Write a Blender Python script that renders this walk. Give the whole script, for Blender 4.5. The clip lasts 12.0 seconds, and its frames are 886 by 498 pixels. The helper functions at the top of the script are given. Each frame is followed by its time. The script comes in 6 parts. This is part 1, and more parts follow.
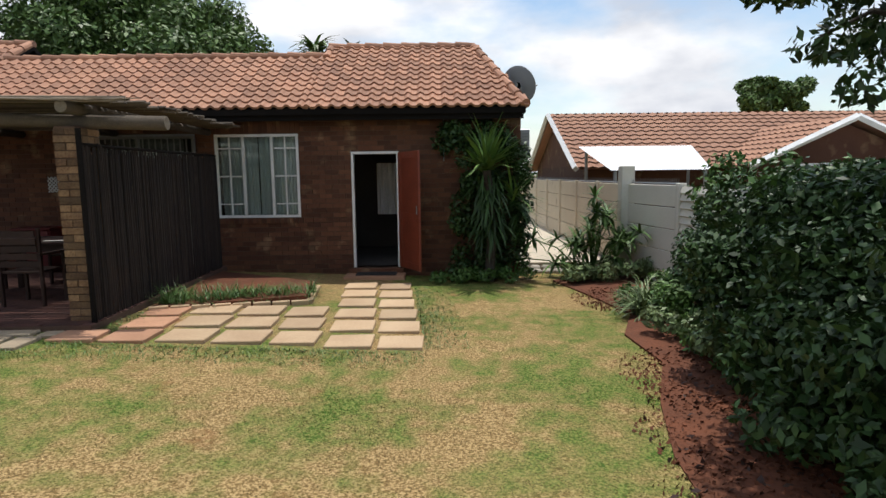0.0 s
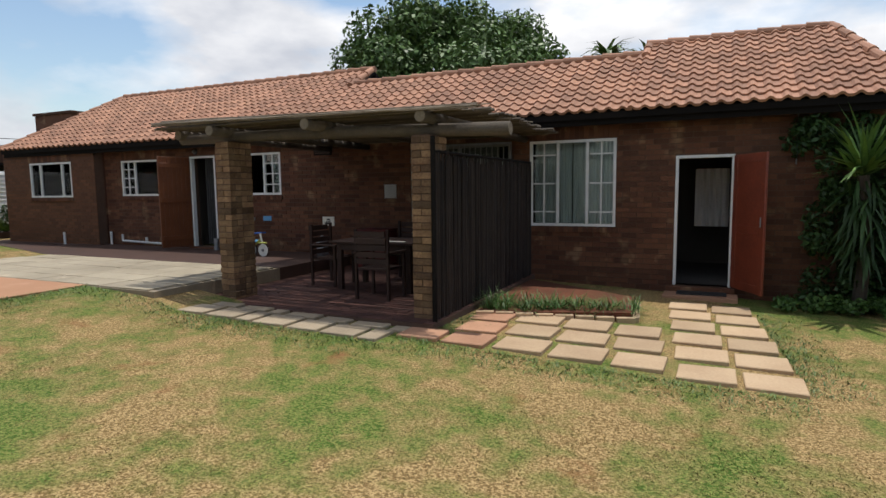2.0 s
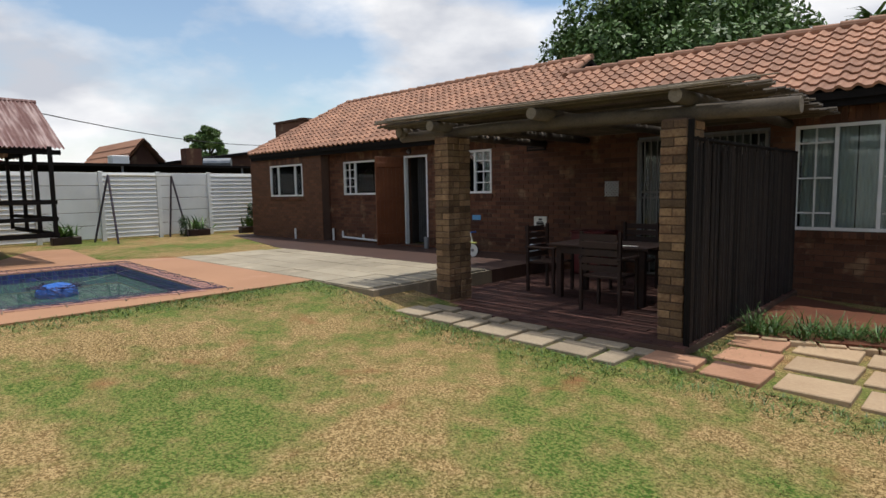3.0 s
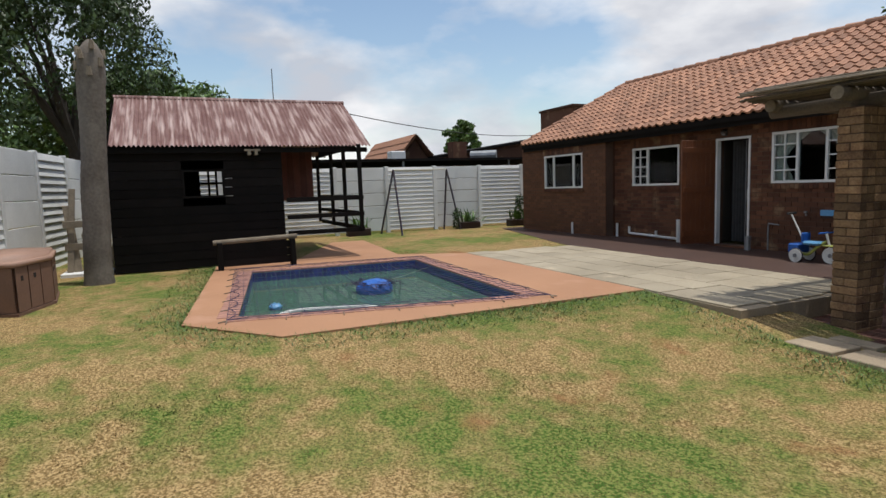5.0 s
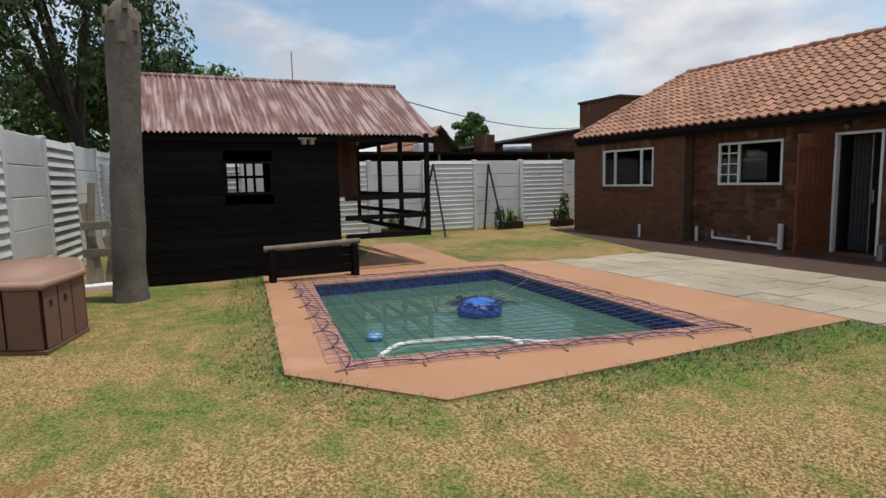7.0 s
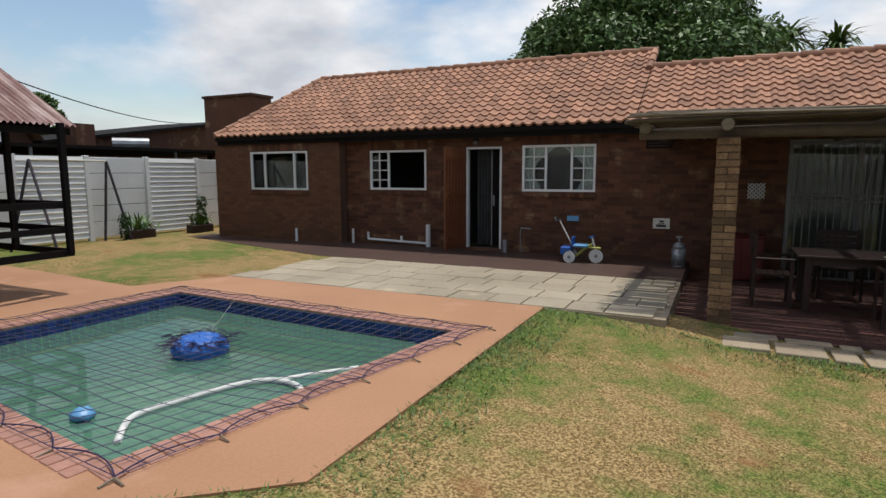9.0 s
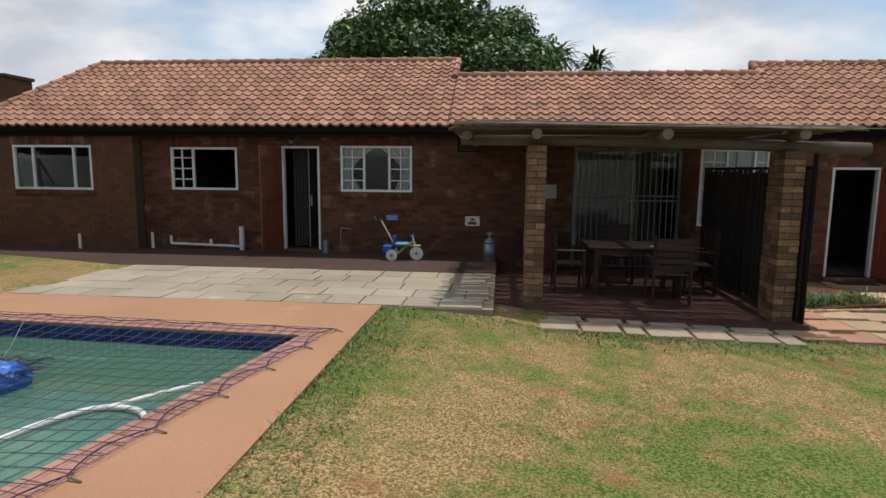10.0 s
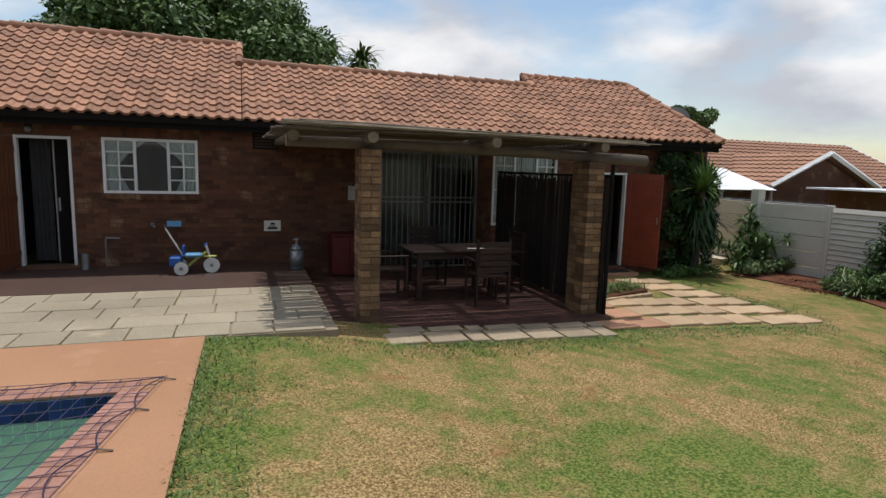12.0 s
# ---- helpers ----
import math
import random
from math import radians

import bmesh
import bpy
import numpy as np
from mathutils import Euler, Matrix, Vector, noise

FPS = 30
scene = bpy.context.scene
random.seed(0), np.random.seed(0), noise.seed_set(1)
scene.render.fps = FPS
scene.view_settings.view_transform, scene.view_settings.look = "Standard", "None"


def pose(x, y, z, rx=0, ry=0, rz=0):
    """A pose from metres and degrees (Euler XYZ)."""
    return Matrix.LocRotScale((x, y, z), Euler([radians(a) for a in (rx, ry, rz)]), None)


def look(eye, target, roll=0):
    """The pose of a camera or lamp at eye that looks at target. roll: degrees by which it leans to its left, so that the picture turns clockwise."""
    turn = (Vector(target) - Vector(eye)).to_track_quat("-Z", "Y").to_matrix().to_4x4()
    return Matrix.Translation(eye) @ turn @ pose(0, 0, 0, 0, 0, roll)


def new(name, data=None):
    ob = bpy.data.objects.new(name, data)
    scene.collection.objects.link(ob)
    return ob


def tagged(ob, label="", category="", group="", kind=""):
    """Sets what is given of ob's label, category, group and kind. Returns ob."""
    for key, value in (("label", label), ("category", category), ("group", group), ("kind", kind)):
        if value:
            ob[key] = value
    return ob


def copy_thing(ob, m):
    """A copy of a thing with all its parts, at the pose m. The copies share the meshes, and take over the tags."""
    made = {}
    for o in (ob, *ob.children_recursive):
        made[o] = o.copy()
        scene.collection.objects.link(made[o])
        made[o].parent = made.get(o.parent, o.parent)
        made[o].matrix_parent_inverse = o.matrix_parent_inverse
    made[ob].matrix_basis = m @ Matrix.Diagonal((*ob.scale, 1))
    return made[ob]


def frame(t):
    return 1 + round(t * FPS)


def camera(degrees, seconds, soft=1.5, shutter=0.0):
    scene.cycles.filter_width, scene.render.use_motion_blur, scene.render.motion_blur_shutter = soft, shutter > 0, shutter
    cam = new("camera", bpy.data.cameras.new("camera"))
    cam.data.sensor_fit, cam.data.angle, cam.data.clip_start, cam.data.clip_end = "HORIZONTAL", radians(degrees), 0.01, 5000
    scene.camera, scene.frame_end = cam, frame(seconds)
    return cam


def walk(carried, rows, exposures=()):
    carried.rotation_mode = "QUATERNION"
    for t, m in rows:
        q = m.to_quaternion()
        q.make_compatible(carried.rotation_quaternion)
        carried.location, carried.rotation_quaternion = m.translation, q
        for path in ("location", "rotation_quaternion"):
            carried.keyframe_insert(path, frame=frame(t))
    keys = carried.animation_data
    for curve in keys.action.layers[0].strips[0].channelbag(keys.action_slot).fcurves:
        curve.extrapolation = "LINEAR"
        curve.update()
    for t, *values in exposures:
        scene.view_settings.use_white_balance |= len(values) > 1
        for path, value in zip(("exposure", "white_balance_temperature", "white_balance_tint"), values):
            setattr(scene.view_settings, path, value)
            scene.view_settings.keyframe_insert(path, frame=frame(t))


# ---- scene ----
cam = camera(74.5, 12.0)
PATH = [
    (0, (1.339, 0.738, 1.661), (1.354, 2.722, 1.408), -0.7),
    (0.5, (1.186, 0.789, 1.662), (1.021, 2.769, 1.429), -0.7),
    (1, (0.973, 0.875, 1.646), (0.566, 2.821, 1.432), -0.7),
    (1.5, (0.687, 0.956, 1.642), (0.075, 2.848, 1.429), -0.6),
    (2, (0.4, 1.14, 1.613), (-0.442, 2.943, 1.406), -0.7),
    (2.5, (0.031, 1.377, 1.592), (-1.106, 3.01, 1.392), -0.9),
    (3, (-0.403, 1.602, 1.587), (-1.78, 3.039, 1.388), -1.0),
    (3.5, (-0.813, 1.654, 1.608), (-2.348, 2.919, 1.401), -1.9),
    (5.5, (-2.759, 1.014, 1.67), (-4.604, 1.757, 1.466), -1.9),
    (6, (-3.359, 0.706, 1.641), (-5.207, 1.444, 1.443), -2.0),
    (6.5, (-3.865, 0.541, 1.709), (-5.705, 1.294, 1.496), -1.7),
    (8.5, (-5.684, 0.015, 1.821), (-6.894, 1.588, 1.572), -0.8),
    (9, (-5.862, -0.227, 1.911), (-6.718, 1.561, 1.649), -0.2),
    (9.5, (-5.993, -0.382, 1.943), (-6.51, 1.532, 1.677), -0.1),
    (10, (-6.279, -0.477, 1.958), (-6.475, 1.495, 1.691), 0.5),
    (10.5, (-6.509, -0.446, 1.965), (-6.407, 1.533, 1.698), 0.9),
    (11, (-6.772, -0.286, 2.006), (-6.445, 1.668, 1.733), 1.2),
    (11.5, (-7.073, -0.08, 2.051), (-6.608, 1.846, 1.774), 1.4),
    (12, (-7.303, 0.153, 2.103), (-6.663, 2.027, 1.824), 1.6),
]
walk(cam, [(t, look(eye, target, roll)) for t, eye, target, roll in PATH], [(0, 0.12), (2.5, 0.0), (5.5, -0.08), (9.0, -0.14), (12, -0.14)])

# ---- light ----
world = bpy.data.worlds.new("sky")
scene.world = world
world.use_nodes = True
wn, wl = world.node_tree.nodes, world.node_tree.links
bg = wn["Background"]
sky = wn.new("ShaderNodeTexSky")
sky.sky_type, sky.sun_disc = "NISHITA", False
SUN = Vector((0.09, 0.19, 1.0)).normalized()
sky.sun_elevation = math.asin(SUN.z)
sky.sun_rotation = math.atan2(SUN.x, SUN.y)
sky.air_density, sky.dust_density = 1.2, 0.6
tc = wn.new("ShaderNodeTexCoord")
mp = wn.new("ShaderNodeMapping")
mp.inputs["Scale"].default_value = (1.0, 1.0, 2.2)
mp.inputs["Location"].default_value = (0.3, 0.9, 0.1)
cl = wn.new("ShaderNodeTexNoise")
cl.inputs["Scale"].default_value, cl.inputs["Detail"].default_value, cl.inputs["Roughness"].default_value = 2.3, 12, 0.52
ramp = wn.new("ShaderNodeValToRGB")
ramp.color_ramp.elements[0].position, ramp.color_ramp.elements[1].position = 0.44, 0.585
cl2 = wn.new("ShaderNodeTexNoise")
cl2.inputs["Scale"].default_value, cl2.inputs["Detail"].default_value = 4.2, 8
ramp2 = wn.new("ShaderNodeValToRGB")
ramp2.color_ramp.elements[0].position, ramp2.color_ramp.elements[0].color = 0.36, (4.3, 4.5, 5.0, 1)
ramp2.color_ramp.elements[1].position, ramp2.color_ramp.elements[1].color = 0.60, (7.4, 7.4, 7.5, 1)
wm = wn.new("ShaderNodeMix")
wm.data_type = "RGBA"
wl.new(tc.outputs["Generated"], mp.inputs["Vector"])
wl.new(mp.outputs["Vector"], cl.inputs["Vector"])
wl.new(mp.outputs["Vector"], cl2.inputs["Vector"])
wl.new(cl.outputs["Fac"], ramp.inputs["Fac"])
wl.new(cl2.outputs["Fac"], ramp2.inputs["Fac"])
wl.new(ramp.outputs["Color"], wm.inputs[0])
wl.new(sky.outputs["Color"], wm.inputs[6])
wl.new(ramp2.outputs["Color"], wm.inputs[7])
wl.new(wm.outputs[2], bg.inputs["Color"])
bg.inputs["Strength"].default_value = 0.14
sun = new("sun", bpy.data.lights.new("sun", "SUN"))
sun.data.energy, sun.data.angle, sun.data.color = 3.5, radians(0.5), (1.0, 0.97, 0.92)
sun.matrix_world = look(SUN * 40, (0, 0, 0))


# ---- materials ----
def lin(c):
    return tuple(c) + (1.0,)


def material(name, a, b=None, scale=3.0, rough=0.8, bump=0.25, fine=60.0, metal=0.0, each=0.0, island=False, dirt=None, dirt_at=0.6, spec=0.4):
    """Two-scale mottled surface: a and b mixed by broad and fine noise, an optional third colour in worn patches."""
    m = bpy.data.materials.new(name)
    m.use_nodes = True
    n, l = m.node_tree.nodes, m.node_tree.links
    p = n["Principled BSDF"]
    p.inputs["Roughness"].default_value, p.inputs["Metallic"].default_value = rough, metal
    p.inputs["Specular IOR Level"].default_value = spec
    b = b or tuple(min(1, v * 0.75) for v in a)
    geo = n.new("ShaderNodeNewGeometry")
    n1, n2 = n.new("ShaderNodeTexNoise"), n.new("ShaderNodeTexNoise")
    n1.inputs["Scale"].default_value, n1.inputs["Detail"].default_value = scale, 5
    n2.inputs["Scale"].default_value, n2.inputs["Detail"].default_value = fine, 4
    for k in (n1, n2):
        l.new(geo.outputs["Position"], k.inputs["Vector"])
    add = n.new("ShaderNodeMath")
    add.operation = "MULTIPLY_ADD"
    l.new(n2.outputs["Fac"], add.inputs[0])
    add.inputs[1].default_value = 0.8
    l.new(n1.outputs["Fac"], add.inputs[2])
    r = n.new("ShaderNodeMapRange")
    r.inputs["From Min"].default_value, r.inputs["From Max"].default_value = 0.65, 1.15
    l.new(add.outputs[0], r.inputs["Value"])
    mix = n.new("ShaderNodeMix")
    mix.data_type = "RGBA"
    mix.inputs[6].default_value, mix.inputs[7].default_value = lin(a), lin(b)
    l.new(r.outputs["Result"], mix.inputs[0])
    col = mix.outputs[2]
    if dirt:
        n3 = n.new("ShaderNodeTexNoise")
        n3.inputs["Scale"].default_value, n3.inputs["Detail"].default_value = scale * 1.7, 6
        off = n.new("ShaderNodeVectorMath")
        off.inputs[1].default_value = (17.3, 5.1, 9.7)
        l.new(geo.outputs["Position"], off.inputs[0])
        l.new(off.outputs[0], n3.inputs["Vector"])
        r3 = n.new("ShaderNodeMapRange")
        r3.inputs["From Min"].default_value, r3.inputs["From Max"].default_value = dirt_at, dirt_at + 0.12
        l.new(n3.outputs["Fac"], r3.inputs["Value"])
        m3 = n.new("ShaderNodeMix")
        m3.data_type = "RGBA"
        m3.inputs[7].default_value = lin(dirt)
        l.new(r3.outputs["Result"], m3.inputs[0])
        l.new(col, m3.inputs[6])
        col = m3.outputs[2]
    if each:
        rnd = geo.outputs["Random Per Island"] if island else n.new("ShaderNodeObjectInfo").outputs["Random"]
        hsv = n.new("ShaderNodeHueSaturation")
        rr = n.new("ShaderNodeMapRange")
        rr.inputs["To Min"].default_value, rr.inputs["To Max"].default_value = 1 - each, 1 + each
        l.new(rnd, rr.inputs["Value"])
        l.new(rr.outputs["Result"], hsv.inputs["Value"])
        l.new(col, hsv.inputs["Color"])
        col = hsv.outputs["Color"]
    l.new(col, p.inputs["Base Color"])
    if bump:
        bp = n.new("ShaderNodeBump")
        bp.inputs["Strength"].default_value, bp.inputs["Distance"].default_value = bump, 0.01
        l.new(add.outputs[0], bp.inputs["Height"])
        l.new(bp.outputs["Normal"], p.inputs["Normal"])
    return m


def leafy(name, a, b, each=0.45, rough=0.5):
    m = material(name, a, b, 1.5, rough, 0.0, 25.0, 0.0, each, True, spec=0.3)
    return m


M = {}
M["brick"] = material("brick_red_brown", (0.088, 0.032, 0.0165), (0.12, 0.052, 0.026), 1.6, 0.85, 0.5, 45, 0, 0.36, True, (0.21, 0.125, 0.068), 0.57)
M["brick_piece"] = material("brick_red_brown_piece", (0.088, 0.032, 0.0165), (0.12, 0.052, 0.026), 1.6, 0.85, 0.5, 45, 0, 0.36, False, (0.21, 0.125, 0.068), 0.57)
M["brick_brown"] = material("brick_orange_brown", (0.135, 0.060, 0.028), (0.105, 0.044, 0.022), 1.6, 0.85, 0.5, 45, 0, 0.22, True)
M["brick_yellow"] = material("brick_tan", (0.25, 0.155, 0.078), (0.115, 0.060, 0.031), 4, 0.85, 0.5, 45, 0, 0.5)
M["mortar"] = material("mortar", (0.115, 0.068, 0.045), (0.08, 0.048, 0.033), 5, 0.95, 0.4)
M["tile"] = material("clay_roof_tile", (0.385, 0.20, 0.122), (0.285, 0.142, 0.088), 0.9, 0.8, 0.3, 30, 0, 0.25, True, (0.27, 0.15, 0.10), 0.66)
M["tile_piece"] = material("clay_roof_tile_piece", (0.385, 0.20, 0.122), (0.285, 0.142, 0.088), 0.9, 0.8, 0.3, 30, 0, 0.25, False, (0.27, 0.15, 0.10), 0.66)
M["white"] = material("white_paint", (0.74, 0.74, 0.72), (0.62, 0.62, 0.60), 4, 0.45, 0.1)
M["fence_white"] = material("whitewashed_concrete", (0.74, 0.74, 0.72), (0.60, 0.60, 0.58), 1.5, 0.8, 0.3, 40, 0, 0.06, False, (0.45, 0.44, 0.40), 0.66)
M["fence_cream"] = material("cream_concrete", (0.62, 0.54, 0.42), (0.53, 0.46, 0.35), 1.2, 0.85, 0.3, 40, 0, 0.06, False, (0.36, 0.30, 0.22), 0.64)
M["fence_grey"] = material("pale_grey_concrete", (0.60, 0.575, 0.51), (0.52, 0.50, 0.44), 1.2, 0.85, 0.3, 40, 0, 0.06)
M["dark"] = material("dark_void", (0.012, 0.011, 0.010), (0.02, 0.018, 0.016), 2, 0.9, 0.1)
# plaster darkened so the rooms' lack of light sits in its colour
M["interior"] = material("room_gloom_plaster", (0.10, 0.09, 0.08), (0.08, 0.07, 0.065), 2, 0.9, 0.1)
M["door_red"] = material("varnished_red_wood", (0.23, 0.050, 0.024), (0.15, 0.034, 0.018), 3, 0.45, 0.15, 30)
M["door_orange"] = material("varnished_orange_wood", (0.17, 0.058, 0.022), (0.115, 0.038, 0.015), 3, 0.45, 0.15, 30)
M["wood_dark"] = material("dark_stained_wood", (0.012, 0.009, 0.008), (0.007, 0.006, 0.005), 3, 0.85, 0.3, 30, 0, 0.3, spec=0.15)
M["wood_brown"] = material("brown_wood", (0.042, 0.019, 0.013), (0.026, 0.012, 0.008), 4, 0.6, 0.25, 40, 0, 0.2)
M["plank_red"] = material("red_brown_plank", (0.15, 0.055, 0.04), (0.09, 0.035, 0.025), 4, 0.7, 0.25, 40, 0, 0.3)
M["log"] = material("weathered_log", (0.26, 0.21, 0.15), (0.15, 0.12, 0.085), 5, 0.85, 0.5, 50, 0, 0.2)
# log colour darkened for the shaded sides of the pergola beams
M["log_dark"] = material("log_shade_darkened", (0.135, 0.105, 0.075), (0.08, 0.062, 0.045), 5, 0.85, 0.5, 50, 0, 0.2)
M["lath"] = material("lath_sticks", (0.030, 0.021, 0.016), (0.017, 0.012, 0.010), 5, 0.85, 0.4, 50, 0, 0.5, True)
# roof sticks darkened: the shade on their underside is in the colour
M["lath_underside"] = material("underside_shade_lath", (0.12, 0.095, 0.068), (0.065, 0.05, 0.038), 5, 0.85, 0.4, 50, 0, 0.4, True)


def streaked_iron():
    """Rust and old paint in streaks that run down the sheet's flutes."""
    m = material("rusty_corrugated_iron", (0.125, 0.052, 0.042), (0.21, 0.115, 0.10), 3.0, 0.65, 0.3, 28, 0.1)
    n, l = m.node_tree.nodes, m.node_tree.links
    p, old = n["Principled BSDF"], n["Mix"].outputs[2]
    geo, mp_, ns_, r_, mx = n.new("ShaderNodeNewGeometry"), n.new("ShaderNodeMapping"), n.new("ShaderNodeTexNoise"), n.new("ShaderNodeMapRange"), n.new("ShaderNodeMix")
    mp_.inputs["Scale"].default_value = (1.1, 13.0, 1.1)
    ns_.inputs["Scale"].default_value, ns_.inputs["Detail"].default_value = 1.0, 6
    r_.inputs["From Min"].default_value, r_.inputs["From Max"].default_value = 0.47, 0.66
    mx.data_type = "RGBA"
    mx.inputs[7].default_value = (0.42, 0.31, 0.28, 1)
    l.new(geo.outputs["Position"], mp_.inputs["Vector"])
    l.new(mp_.outputs["Vector"], ns_.inputs["Vector"])
    l.new(ns_.outputs["Fac"], r_.inputs["Value"])
    l.new(r_.outputs["Result"], mx.inputs[0])
    l.new(old, mx.inputs[6])
    l.new(mx.outputs[2], p.inputs["Base Color"])
    return m


M["rust"] = streaked_iron()
M["slab"] = material("sandstone_slab", (0.50, 0.36, 0.22), (0.40, 0.27, 0.16), 2, 0.85, 0.35, 40, 0, 0.16)
M["slab_red"] = material("pink_sandstone_slab", (0.46, 0.25, 0.15), (0.36, 0.19, 0.11), 2, 0.85, 0.35, 40, 0, 0.14)
M["slab_grey"] = material("weathered_grey_slab", (0.39, 0.31, 0.21), (0.28, 0.22, 0.15), 2, 0.85, 0.35, 40, 0, 0.16)
M["flag"] = material("pale_concrete_flag", (0.37, 0.315, 0.225), (0.27, 0.225, 0.155), 1.0, 0.85, 0.3, 35, 0, 0.10, False, (0.45, 0.36, 0.25), 0.6)
M["terracotta"] = material("terracotta_paint", (0.41, 0.215, 0.115), (0.345, 0.175, 0.092), 0.8, 0.8, 0.25, 50, 0, 0, False, (0.45, 0.25, 0.155), 0.6)
M["coping"] = material("pink_coping_brick", (0.41, 0.215, 0.16), (0.33, 0.165, 0.12), 4, 0.8, 0.3, 40, 0, 0.10)
M["apron"] = material("dark_red_stoep", (0.085, 0.045, 0.032), (0.055, 0.032, 0.025), 1.2, 0.55, 0.2, 40)
M["paver"] = material("red_brick_paver", (0.105, 0.043, 0.030), (0.07, 0.031, 0.023), 3, 0.8, 0.3, 40, 0, 0.3, True)
M["paver_piece"] = material("red_brick_paver_piece", (0.105, 0.043, 0.030), (0.07, 0.031, 0.023), 3, 0.8, 0.3, 40, 0, 0.3)
M["pool_blue"] = material("blue_mosaic_tile", (0.02, 0.045, 0.20), (0.012, 0.03, 0.13), 8, 0.3, 0.1, 60, 0, 0.35, True)
M["pool_shell"] = material("green_pool_plaster", (0.20, 0.40, 0.31), (0.16, 0.34, 0.26), 0.9, 0.7, 0.1)
M["net"] = material("blue_net_cord", (0.02, 0.022, 0.06), (0.035, 0.02, 0.06), 4, 0.7, 0)
M["blue"] = material("blue_plastic", (0.025, 0.13, 0.46), (0.02, 0.09, 0.34), 6, 0.4, 0.2)
M["blue_pale"] = material("pale_blue_plastic", (0.14, 0.36, 0.60), (0.10, 0.28, 0.5), 6, 0.4, 0.1)
M["yellow"] = material("lime_plastic", (0.50, 0.52, 0.12), (0.42, 0.44, 0.10), 6, 0.4, 0.1)
M["hose"] = material("white_pool_hose", (0.75, 0.75, 0.70), (0.6, 0.6, 0.56), 6, 0.5, 0.1)
M["metal"] = material("grey_metal", (0.32, 0.33, 0.34), (0.22, 0.23, 0.24), 5, 0.4, 0.1, 60, 0.6)
M["steel_dark"] = material("dark_blue_steel", (0.03, 0.03, 0.05), (0.05, 0.03, 0.03), 6, 0.5, 0.1)
M["zinc"] = material("bright_zinc_sheet", (0.85, 0.86, 0.87), (0.78, 0.79, 0.80), 2, 0.5, 0.1)
M["dish"] = material("grey_dish", (0.34, 0.35, 0.36), (0.28, 0.29, 0.30), 3, 0.6, 0.1)
M["tub"] = material("brown_fibre_panel", (0.20, 0.11, 0.075), (0.15, 0.083, 0.057), 2, 0.65, 0.2, 40, 0, 0.08)
M["tub_top"] = material("brown_vinyl_cover", (0.34, 0.205, 0.145), (0.28, 0.165, 0.115), 2, 0.6, 0.2, 40)
M["bark"] = material("grey_bark", (0.17, 0.145, 0.12), (0.10, 0.082, 0.066), 3, 0.95, 0.9, 22)
M["bark_dark"] = material("dark_bark", (0.035, 0.028, 0.022), (0.055, 0.045, 0.036), 3, 0.95, 0.8, 22)
M["soil"] = material("red_soil", (0.15, 0.050, 0.022), (0.085, 0.030, 0.014), 2.5, 0.95, 0.8, 30)
M["stone"] = material("pale_stone", (0.42, 0.38, 0.32), (0.33, 0.29, 0.24), 3, 0.9, 0.4, 40, 0, 0.2)
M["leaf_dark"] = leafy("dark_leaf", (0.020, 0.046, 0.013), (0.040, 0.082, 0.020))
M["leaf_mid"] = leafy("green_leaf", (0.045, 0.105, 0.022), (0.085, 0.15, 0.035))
M["leaf_pale"] = leafy("pale_leaf", (0.10, 0.17, 0.06), (0.20, 0.24, 0.11))
M["leaf_yucca"] = leafy("yucca_leaf", (0.13, 0.22, 0.05), (0.07, 0.13, 0.03))
M["leaf_willow"] = leafy("willow_leaf", (0.030, 0.058, 0.016), (0.055, 0.085, 0.025))
M["leaf_far"] = leafy("far_leaf", (0.065, 0.125, 0.030), (0.115, 0.175, 0.050))
# white greyed for the pergola's shade; the float's tie string uses it too
M["gate"] = material("white_greyed_for_shade", (0.26, 0.25, 0.23), (0.20, 0.19, 0.175), 4, 0.6, 0.1)
M["curtain"] = material("white_net_curtain", (0.80, 0.80, 0.78), (0.68, 0.68, 0.66), 3, 0.9, 0.2)
M["red_box"] = material("dark_red_cabinet", (0.13, 0.014, 0.012), (0.09, 0.01, 0.01), 3, 0.5, 0.1)
M["sign_white"] = material("white_sign", (0.7, 0.68, 0.6), (0.6, 0.58, 0.5), 8, 0.6, 0)
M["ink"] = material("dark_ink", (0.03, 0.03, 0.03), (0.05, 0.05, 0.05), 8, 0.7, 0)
M["rubber"] = material("black_rubber", (0.02, 0.02, 0.02), (0.03, 0.03, 0.03), 8, 0.8, 0.1)


def glass_material():
    m = bpy.data.materials.new("window_glass")
    m.use_nodes = True
    n, l = m.node_tree.nodes, m.node_tree.links
    n.remove(n["Principled BSDF"])
    fr, tr, gl, mx = n.new("ShaderNodeFresnel"), n.new("ShaderNodeBsdfTransparent"), n.new("ShaderNodeBsdfGlossy"), n.new("ShaderNodeMixShader")
    tr.inputs["Color"].default_value = (0.75, 0.8, 0.78, 1)
    gl.inputs["Roughness"].default_value = 0.03
    fr.inputs["IOR"].default_value = 1.5
    l.new(fr.outputs[0], mx.inputs[0])
    l.new(tr.outputs[0], mx.inputs[1])
    l.new(gl.outputs[0], mx.inputs[2])
    l.new(mx.outputs[0], n["Material Output"].inputs[0])
    return m


